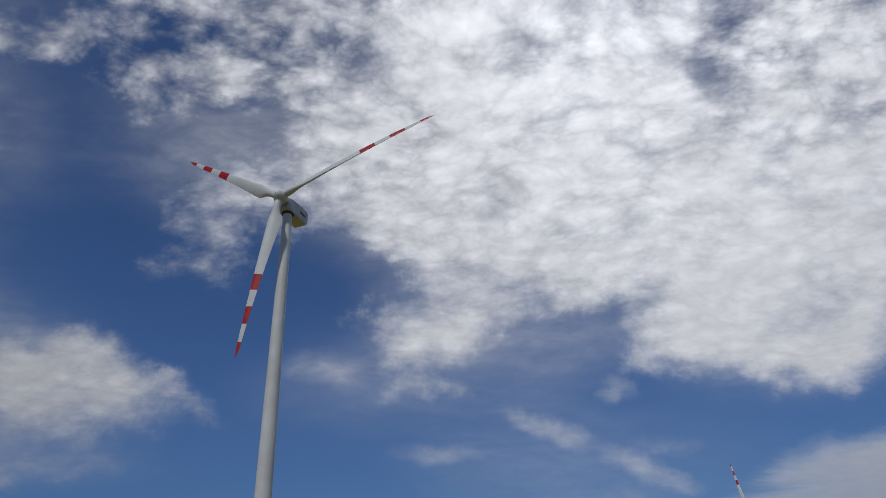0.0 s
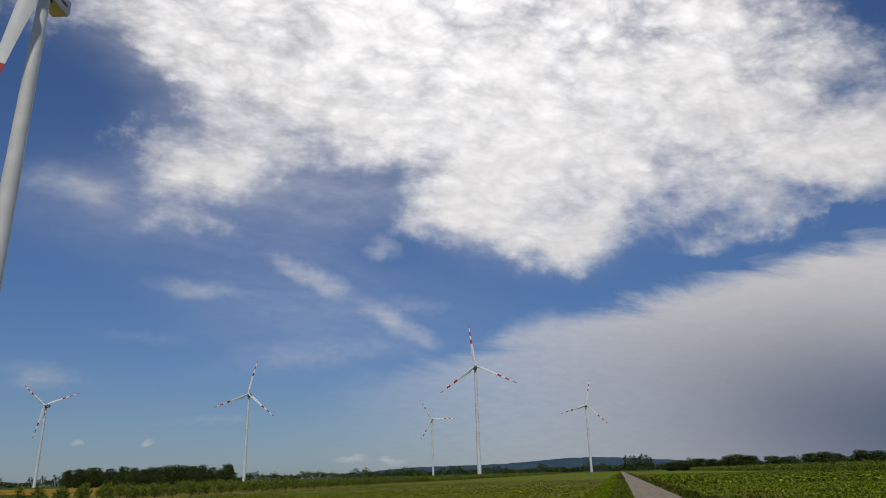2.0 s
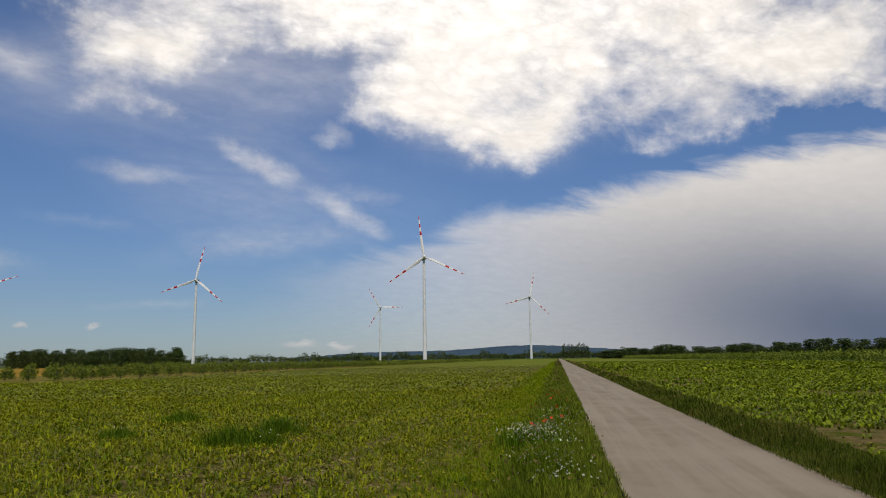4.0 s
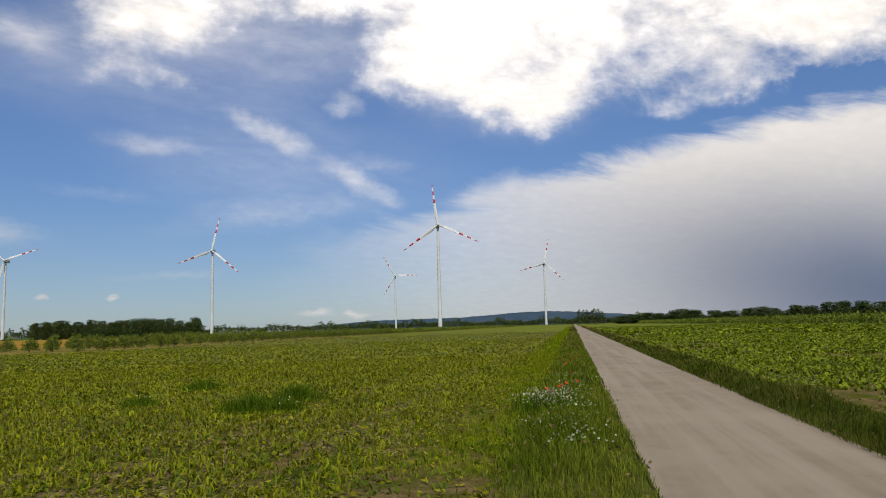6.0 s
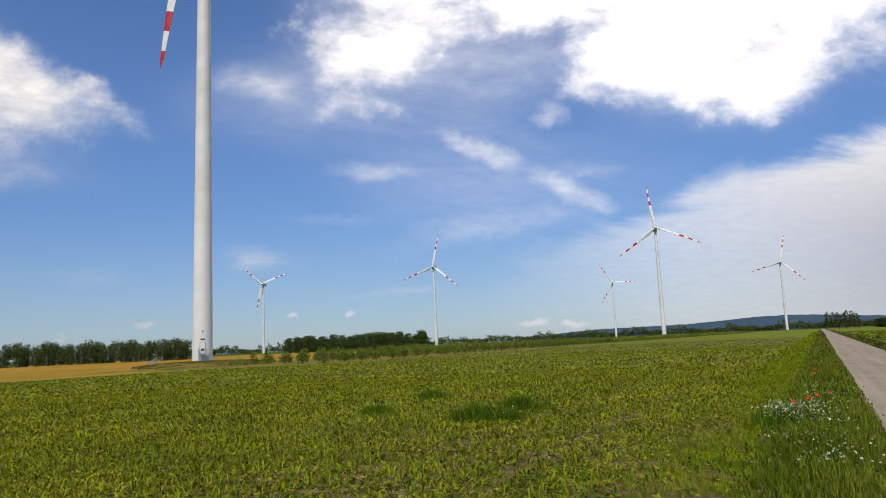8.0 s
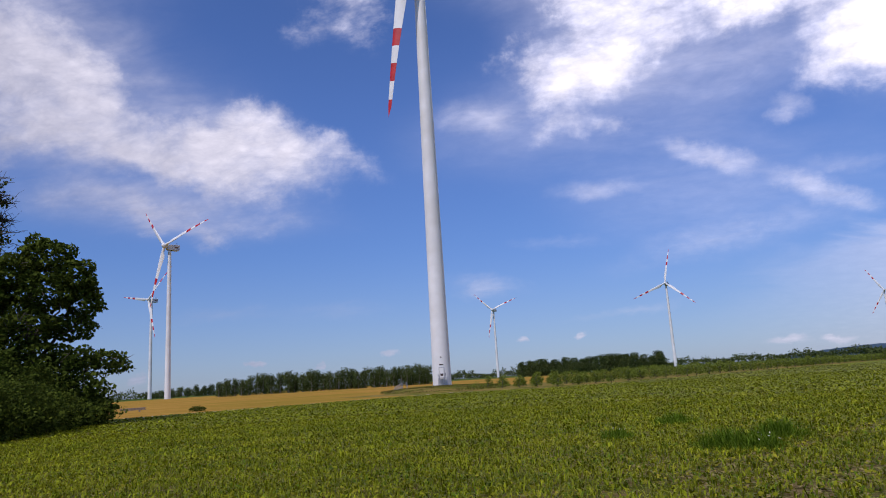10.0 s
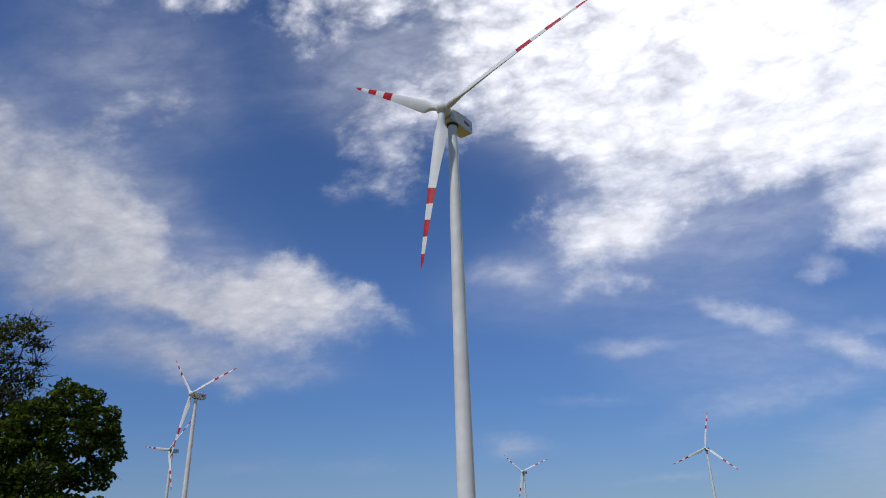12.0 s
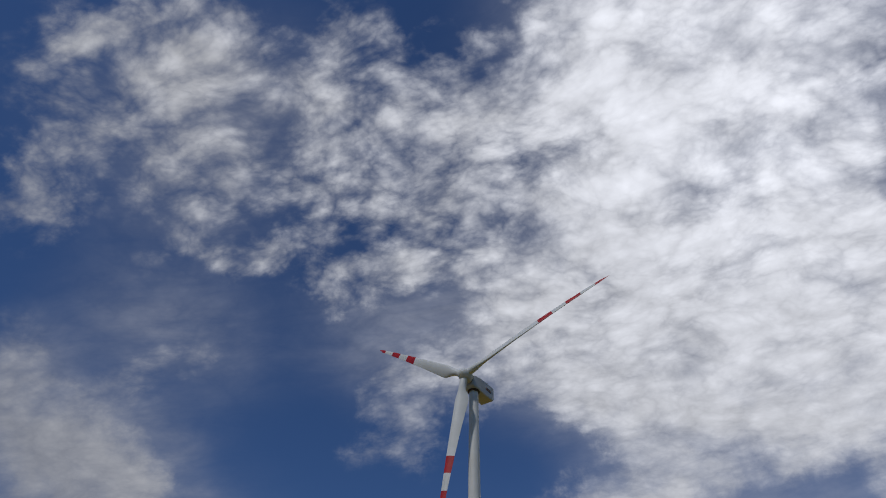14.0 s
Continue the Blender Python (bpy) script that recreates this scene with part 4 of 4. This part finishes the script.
def build_near_trees():
    """The dark trees at the field's corner."""
    def put(t, az, dist, turn=0):
        p = toward(az, 0) * dist
        t.matrix_world = pose(p.x, p.y, 0, 0, 0, turn)
        tagged(t, group="trees at the field corner")
        return t

    # local x runs to the viewer's right once turned to face the eye
    big = [((0.6, 0, 11.4), (2.2, 2.2, 1.4)), ((2.4, -0.4, 10.0), (1.8, 2.2, 1.5)), ((-1.6, 0.3, 10.2), (2.4, 2.4, 1.6)), ((3.0, 0, 8.2), (1.7, 2.0, 1.3)), ((0.4, -0.8, 8.8), (2.4, 2.2, 1.6)),
           ((-3.2, 0, 8.6), (2.4, 2.4, 1.6)), ((2.4, 0.2, 6.6), (1.9, 2.0, 1.1)), ((-0.6, -0.8, 6.6), (2.6, 2.4, 1.5)), ((-3.4, 0, 6.4), (2.4, 2.4, 1.6)), ((0.2, -1, 4.6), (2.2, 2.2, 1.3)), ((-2.6, -1, 4.2), (2.6, 2.4, 1.6)), ((3.4, 0.4, 9.2), (1.0, 1.2, 0.8)), ((-0.2, 0.2, 12.4), (1.0, 1.0, 0.7))]
    put(tree("broadleaf_tree", 3, [((c[0], c[1], c[2] * 1.06), (r[0] * 0.78, r[1] * 0.8, r[2] * 0.85)) for c, r in big], 0.25, 480, M_TREE, "dense dark green broadleaf tree at the field corner", trunk=0.38, twigs=26, hollow=0.7), 44.1, 56, 44.1)
    tall = [((0.5, 0, 15.6), (1.6, 1.8, 1.0)), ((-1.4, 0, 14.6), (1.8, 1.8, 1.2)), ((1.6, 0, 14.6), (1.0, 1.0, 0.6)), ((-0.6, 0, 13.2), (1.8, 1.6, 1.0)), ((1.2, 0.2, 12.2), (1.5, 1.5, 0.9)), ((1.4, 0, 10.2), (1.7, 1.6, 1.1)), ((2.0, 0.3, 13.4), (0.6, 0.6, 0.4)), ((-2.6, 0.4, 12.6), (2.0, 2.0, 1.4)), ((-0.4, 0, 11.0), (2.2, 2.0, 1.2)), ((-3, 0, 9.5), (2.4, 2.4, 1.6)), ((0.6, 0, 8), (2.4, 2.2, 1.6)), ((-2.2, 0, 6.5), (2.6, 2.4, 1.8)), ((0.8, -0.3, 5), (2.4, 2.2, 1.6))]
    put(tree("half_bare_tree", 6, [((c[0], c[1], c[2] * 1.12), r) for c, r in tall], 0.22, 170, M_TREE_B, "tall thin-crowned tree with many bare branches", trunk=0.34, twigs=230), 48.4, 58, 48.4)
    low = [((2.2, 0, 4.4), (1.5, 1.3, 0.75)), ((0.8, 0, 4.6), (1.3, 1.3, 0.9)), ((3.2, 0, 3.9), (0.9, 0.9, 0.55)), ((-0.6, 0, 3.8), (1.7, 1.6, 1.2)), ((0.8, -0.4, 2.6), (1.8, 1.6, 1.1)), ((1.4, -0.2, 1.3), (1.6, 1.6, 1.2)), ((-1.2, -0.4, 1.8), (2.2, 1.8, 1.7))]
    put(tree("small_tree", 9, low, 0.25, 330, M_TREE, "small dark tree leaning out of the hedge", trunk=0.18, twigs=16), 41.8, 54, 41.8)
    for i, (az, dist, h) in enumerate(((40.9, 53, 2.4), (43.8, 52, 4.4), (46.2, 51.5, 5.0), (48.8, 51, 5.6), (51.6, 52, 5.0), (42.9, 47.5, 2.6), (44.9, 43.5, 3.2), (47.2, 40, 3.4), (50.0, 37, 3.4), (53.2, 35, 3.4))):
        c = [((0.9 * math.cos(q), 0.9 * math.sin(q), h * (0.35 + 0.1 * (q % 3))), (1.6, 1.4, h * 0.42)) for q in range(5)] + [((0, 0, h * 0.62), (1.2, 1.2, h * 0.4))]
        put(tree("shrub", 50 + i, c, 0.14 if i > 4 else 0.2, 520 if i > 4 else 260, M_TREE, "dense dark shrub under the trees", "shrub", trunk=0.08), az, dist, az)
    for i, (az, dist, h) in enumerate(((53.5, 58, 15), (58.5, 60, 13), (64, 56, 14))):
        put(tree("broadleaf_tree", 70 + i, crown_clumps(80 + i, h, 4.2, 12, 0.15, 0.5), 0.34, 60, M_TREE, "dense dark green broadleaf tree in the hedge", trunk=0.35), az, dist)
    bush = [((0, 0, 0.45), (0.75, 0.6, 0.42)), ((0.5, 0, 0.38), (0.55, 0.5, 0.36)), ((-0.5, 0, 0.36), (0.5, 0.5, 0.32))]
    b = tree("shrub", 91, bush, 0.14, 1500, M_TREE, "low round dark green bush at the wheat's edge", "shrub", trunk=0.05)
    p = toward(32.95, 0) * 74
    b.matrix_world = pose(p.x, p.y, 0)
    b.scale = (0.95, 0.95, 0.62)


build_near_trees()


def build_tree_line():
    """Row of broadleaf trees behind the wheat, and the wood behind the orchard."""
    rng = random.Random(17)
    kinds = [tree("row_tree", 100 + i, crown_clumps(110 + i, 9.5, 2.7, 15, 0.04, 0.52, column=i % 2 == 0), 0.5, 18, M_WOOD, "mid-sized dark tree in the row behind the wheat", trunk=0.22, bark=M_PALE_BARK) for i in range(4)]
    first = True
    for row in range(2):
        az = 36.6
        while az > 14.4:
            # toward the left the row swings back behind the turbines
            dist = (322 if az < 31.5 else 845) + row * 14 + rng.uniform(-4, 4)
            s = (0.95 if az < 28 else 0.95 - 0.06 * (az - 28)) * rng.uniform(0.85, 1.08) * (1 if az < 31.5 else 1.9)
            p = toward(az, 0) * dist
            k = rng.randrange(4)
            m = pose(p.x, p.y, 0, 0, 0, rng.uniform(0, 360))
            t = copy_thing(kinds[k], m)
            t.scale = (s, s, s)
            tagged(t, group="tree row behind the wheat")
            az -= rng.uniform(0.42, 0.72)
    woods = [tree("woodland_tree", 130 + i, crown_clumps(140 + i, 12, 4.6, 14, 0.05, 0.5), 0.65, 11, M_WOOD, "rounded dark woodland tree beyond the orchard", trunk=0.28) for i in range(3)]
    for row in range(2):
        az = 7.0
        while az > -4.3:
            if not (1.2 < az < 1.55):
                p = toward(az, 0) * (520 + row * 12 + rng.uniform(-5, 5))
                s = rng.uniform(0.7, 1.06)
                t = copy_thing(woods[rng.randrange(3)], pose(p.x, p.y, 0, 0, 0, rng.uniform(0, 360)))
                t.scale = (s, s, s)
                tagged(t, group="wood beyond the orchard")
            az -= rng.uniform(0.5, 0.75)
    poplars = tree("poplar", 150, crown_clumps(151, 14, 2.2, 11, 0.15, 0.6, True), 0.9, 8, M_WOOD, "slim dark poplar beside the far road", trunk=0.25)
    for i in range(9):
        p = toward(-34.9 - i * 0.24 + rng.uniform(-0.06, 0.06), 0) * (610 + rng.uniform(-8, 8))
        t = copy_thing(poplars, pose(p.x, p.y, 0, 0, 0, i * 70))
        t.scale = (1, 1, rng.uniform(0.82, 1.02))
        tagged(t, group="poplars by the far road")
    for i, (az, h) in enumerate(((-38.2, 0.55), (-39.3, 0.6), (-40.2, 0.72), (-41.2, 0.66), (-42.3, 0.82), (-43.1, 0.9), (-43.8, 0.8), (-45.4, 0.72), (-46.2, 0.66), (-47.8, 0.8), (-48.6, 0.86), (-49.5, 0.76), (-51.0, 0.9), (-52.0, 0.84), (-53.0, 1.02), (-54.0, 1.06), (-55.2, 1.0), (-56.4, 0.95), (-57.6, 1.0), (-59, 0.9))):
        p = toward(az, 0) * (600 + rng.uniform(-10, 10))
        t = copy_thing(woods[i % 3], pose(p.x, p.y, 0, 0, 0, i * 50))
        t.scale = (1.7, 1.7, h)
        tagged(t, "dark rounded tree standing behind the far hedge", group="trees behind the far hedge")
    for t in kinds + woods + [poplars]:
        for o in list(t.children):
            bpy.data.objects.remove(o)
        bpy.data.objects.remove(t)


build_tree_line()


def build_far_woods():
    """The low dark belt of far woods all round."""
    rng = np.random.default_rng(31)
    pieces = []
    for az0, az1, dist, height, step in ((62, 30, 900, 11.5, 0.5), (16, -20, 1420, 17.5, 0.35), (-18, -62, 1420, 17.5, 0.35), (-60, -180, 700, 11, 1.0), (180, 62, 600, 12, 1.0)):
        az = az0
        while az > az1:
            h = height * rng.uniform(0.6, 1.12) * (0.85 + 0.2 * math.sin(az * 1.7))
            c = toward(az, 0) * (dist + rng.uniform(-25, 25))
            w = dist * radians(step) * 0.9
            pieces.append(cards(rng, puff(rng, np.array((c.x, c.y, h * 0.5)), np.array((w, w, h * 0.55)), 170 if abs(az) < 66 else 60, 0.3), dist / 900 * rng.uniform(1.0, 2.2, 170 if abs(az) < 66 else 60), 0.2))
            az -= step * rng.uniform(0.7, 1.2)
    v, f = joined(pieces)
    v[:, 2] = np.maximum(v[:, 2], 0)
    tagged(new("far_woods", mesh_np("far_woods", v, f, M_WOOD)), "low dark belt of distant woodland along the horizon", "woodland", kind="stuff")


build_far_woods()


def build_orchard():
    rng = random.Random(41)
    kinds = [tree("orchard_tree", 160 + i, crown_clumps(170 + i, 1.9, 0.85, 9, 0.18, 0.52), 0.18, 340, M_ORCHARD, "small bushy green fruit tree in an orchard row", "fruit tree", trunk=0.05) for i in range(4)]
    n = 0
    for row in range(5):
        a = 65.0 + row * 2.2
        while a < (190 if row < 3 else 140):
            k = rng.randrange(4)
            s = rng.uniform(0.8, 1.15)
            p = spot(a, -52.0 - row * 5.0 + rng.uniform(-0.2, 0.2))
            t = copy_thing(kinds[k], pose(p.x, p.y, 0, 0, 0, rng.uniform(0, 360)))
            t.scale = (s * 0.98, s * 0.98, s * rng.uniform(0.76, 0.98))
            tagged(t, group="fruit trees of the orchard")
            a += rng.uniform(2.8, 4.2)
            n += 1
    for t in kinds:
        for o in list(t.children):
            bpy.data.objects.remove(o)
        bpy.data.objects.remove(t)
    # the rows run on, too far to tell the trees apart
    npr = np.random.default_rng(43)
    for name, rows, a0, a1, tall, label in (("orchard_rows", (-52, -56.2, -60.4, -66, -72, -80), 190, 640, 1.45, "far green orchard rows running into the distance"), ("orchard_rows_right", (53, 57, 61, 66), 60, 720, 2.2, "green orchard rows beyond the broad-leaved crop")):
        pieces = []
        for r in rows:
            a = float(a0)
            while a < a1:
                c = spot(a, r + rng.uniform(-0.3, 0.3))
                h = tall * rng.uniform(0.75, 1.1)
                many = 36 if a > 300 else 70
                pieces.append(cards(npr, puff(npr, np.array((c.x, c.y, h * 0.55)), np.array((1.0, 1.0, h * 0.45)), many, 0.3), npr.uniform(0.25, 0.5, many) * (1 if a < 300 else 1.5), 0.2))
                a += rng.uniform(1.7, 2.6)
        v, f = joined(pieces)
        v[:, 2] = np.maximum(v[:, 2], 0)
        tagged(new(name, mesh_np(name, v, f, M_ORCHARD)), label, "orchard", kind="stuff")


build_orchard()

# ---- the mound, its steps and the turbine's door ----
TOWER = toward(13.6, 0) * 150.2
FACE = radians(13.6)  # local +x to the viewer's right, -y toward the viewer


def at_tower(x, y, z=0.0):
    """A place by the tower: x to the right, y away, as seen from the road."""
    return Vector((TOWER.x + x * math.cos(FACE) - y * math.sin(FACE), TOWER.y + x * math.sin(FACE) + y * math.cos(FACE), z))


M_MOUND = material("mound_turf", (0.1, 0.1, 0.014), (0.17, 0.145, 0.03), 0.4, 0.95, bump=0.6, second=(0.22, 0.155, 0.045), second_scale=0.12, spec=0.0)


def build_mound():
    rng = random.Random(4)
    verts, faces, n, rings = [], [], 48, 7
    for q in range(rings):
        s = q / (rings - 1)
        for i in range(n):
            a = 2 * math.pi * i / n
            r = (1 - s) * (1 + 0.08 * math.sin(3 * a + 1) + 0.05 * math.sin(7 * a))
            h = 0.62 * (1 - (1 - s) ** 2.4) + (rng.uniform(-0.05, 0.05) if 0 < q < rings - 2 else 0)
            p = at_tower(0.5 + 12 * r * math.cos(a), -20 + 40 * r * math.sin(a), -0.06 + min(h * 1.1, 0.5))
            verts.append(p)
    for q in range(rings - 1):
        for i in range(n):
            j = (i + 1) % n
            faces.append((q * n + i, q * n + j, (q + 1) * n + j, (q + 1) * n + i))
    tagged(new("ground_mound", mesh_from("ground_mound", verts, faces, M_MOUND, smooth=True)), "low mound of dry grass round the tower's foot", "mound", kind="structure")
    npr = np.random.default_rng(61)
    k = 9000
    ang, rad = npr.uniform(0, 6.283, k), np.sqrt(npr.random(k)) * 15
    p = np.array([at_tower(0.5 + 0.78 * r * math.cos(a), -20 + 2.6 * r * math.sin(a), 0.42 * (1 - (r / 15.2) ** 2.4)) for a, r in zip(ang, rad)])
    v, f = blades(npr, p, npr.uniform(0.1, 0.34, k), np.full(k, 0.1), np.radians(npr.uniform(5, 50, k)), 0.5)
    slots = (npr.random(len(f)) < 0.6).astype(int)
    tagged(new("mound_grass", mesh_np("mound_grass", v, f, [M_GRASS, M_STRAW], slots)), "dry tufts of grass over the mound", "grass", kind="stuff")
    for i in range(9):
        h = rng.uniform(0.5, 1.0)
        c = [((0, 0, h * 0.5), (h * 0.8, h * 0.7, h * 0.5)), ((h * 0.5, 0, h * 0.35), (h * 0.5, h * 0.5, h * 0.35))]
        b = tree("shrub", 300 + i, c, 0.16, 260 / h, M_ORCHARD, "scrubby green bush on the mound", "shrub", trunk=0.03)
        b.matrix_world = Matrix.Translation(at_tower(rng.uniform(-1, 9), rng.uniform(-50, -30), 0.1))
        tagged(b, group="bushes on the mound")


def build_tower_foot():
    door = new("tower_door")
    part("door_leaf", bevel_box(0.95, 0.1, 2.1, (0, -2.03, 2.75), 0.03), M_PAINT, door, "pale steel door")
    part("door_frame", bevel_box(1.15, 0.06, 2.3, (0, -1.99, 2.75), 0.03), M_STEEL, door)
    part("louvre", bevel_box(0.6, 0.03, 0.5, (0, -2.1, 2.3), 0.01), M_DARK, door)
    part("lintel_vent", bevel_box(0.9, 0.25, 0.25, (0, -1.92, 4.45), 0.05), M_DARK, door)
    part("lamp", bevel_box(0.25, 0.2, 0.35, (0, -1.9, 6.0), 0.04), M_DARK, door)
    door.matrix_world = Matrix.Translation(at_tower(0, 0, 0.4)) @ Matrix.Rotation(FACE, 4, "Z")
    tagged(door, "pale steel door low in the turbine tower", "door")
    steps = new("steel_stairs")
    part("landing", bevel_box(1.7, 1.2, 0.08, (0, -2.75, 1.62), 0.02), M_STEEL, steps)
    for i in range(7):
        part("tread", bevel_box(1.0, 0.26, 0.04, (0, -3.5 - i * 0.25, 1.45 - i * 0.2), 0.005, 1), M_STEEL, steps)
    for x in (-0.52, 0.52):
        part("stringer", rod([(x, -3.3, 1.6), (x, -5.2, 0.0)], [0.06, 0.06]), M_STEEL, steps)
        part("handrail", rod([(x * 1.5, -2.2, 2.65), (x * 1.5, -3.3, 2.65), (x, -5.2, 1.05)], [0.035] * 3), M_STEEL, steps)
    for x in (-0.8, 0.8):
        for y in (-2.25, -3.3):
            part("post", rod([(x, y, 0.0), (x, y, 2.65)], [0.045, 0.045]), M_STEEL, steps)
    for x in (-0.52, 0.52):
        part("post", rod([(x, -5.15, 0.0), (x, -5.15, 1.08)], [0.045, 0.045]), M_STEEL, steps)
    steps.matrix_world = Matrix.Translation(at_tower(0, 0, 0.4)) @ Matrix.Rotation(FACE, 4, "Z")
    tagged(steps, "grey galvanised steel stairs up to the tower door", "stairs")
    # short flight with handrails up the side of the mound
    flight = new("mound_steps")
    for i in range(6):
        part("tread", bevel_box(0.3, 1.0, 0.05, (-0.75 + i * 0.3, 0, 0.08 + i * 0.17), 0.01, 1), M_STEEL, flight)
    for y in (-0.5, 0.5):
        part("handrail", rod([(-1.2, y, 0.75), (0.8, y, 1.95), (2.0, y, 1.95)], [0.05] * 3), M_STEEL, flight)
        part("knee_rail", rod([(-1.0, y, 0.4), (0.8, y, 1.5), (2.0, y, 1.5)], [0.035] * 3), M_STEEL, flight)
        part("stringer", rod([(-1.0, y, 0.0), (0.8, y, 1.0)], [0.06] * 2), M_STEEL, flight)
        for x, z in ((-1.0, 0.8), (0.0, 1.45), (0.8, 1.95), (2.0, 1.95)):
            part("post", rod([(x, y, -0.1), (x, y, z)], [0.045] * 2), M_STEEL, flight)
    flight.matrix_world = Matrix.Translation(at_tower(-8.4, -16, -0.05)) @ Matrix.Rotation(FACE + 0.25, 4, "Z") @ Matrix.Scale(0.8, 4)
    tagged(flight, "pale metal steps with handrails at the mound's edge", "stairs")


def build_plank_stack():
    s = new("plank_stack")
    rng = random.Random(2)
    for y in (-0.8, 0.8):
        part("bearer", bevel_box(0.2, 0.9, 0.2, (y, 0, 0.1), 0.01), M_PLANK, s)
    for lay_ in range(3):
        for q in range(3):
            part("plank", bevel_box(2.8 + rng.uniform(-0.2, 0.2), 0.26, 0.09, (rng.uniform(-0.1, 0.1), -0.3 + q * 0.3, 0.25 + lay_ * 0.1), 0.01), M_PLANK, s)
    p = toward(37.5, 0) * 96
    s.matrix_world = pose(p.x, p.y, 0, 0, 0, 38)
    tagged(s, "low stack of weathered planks at the field's edge", "planks")


build_mound()
build_tower_foot()
build_plank_stack()
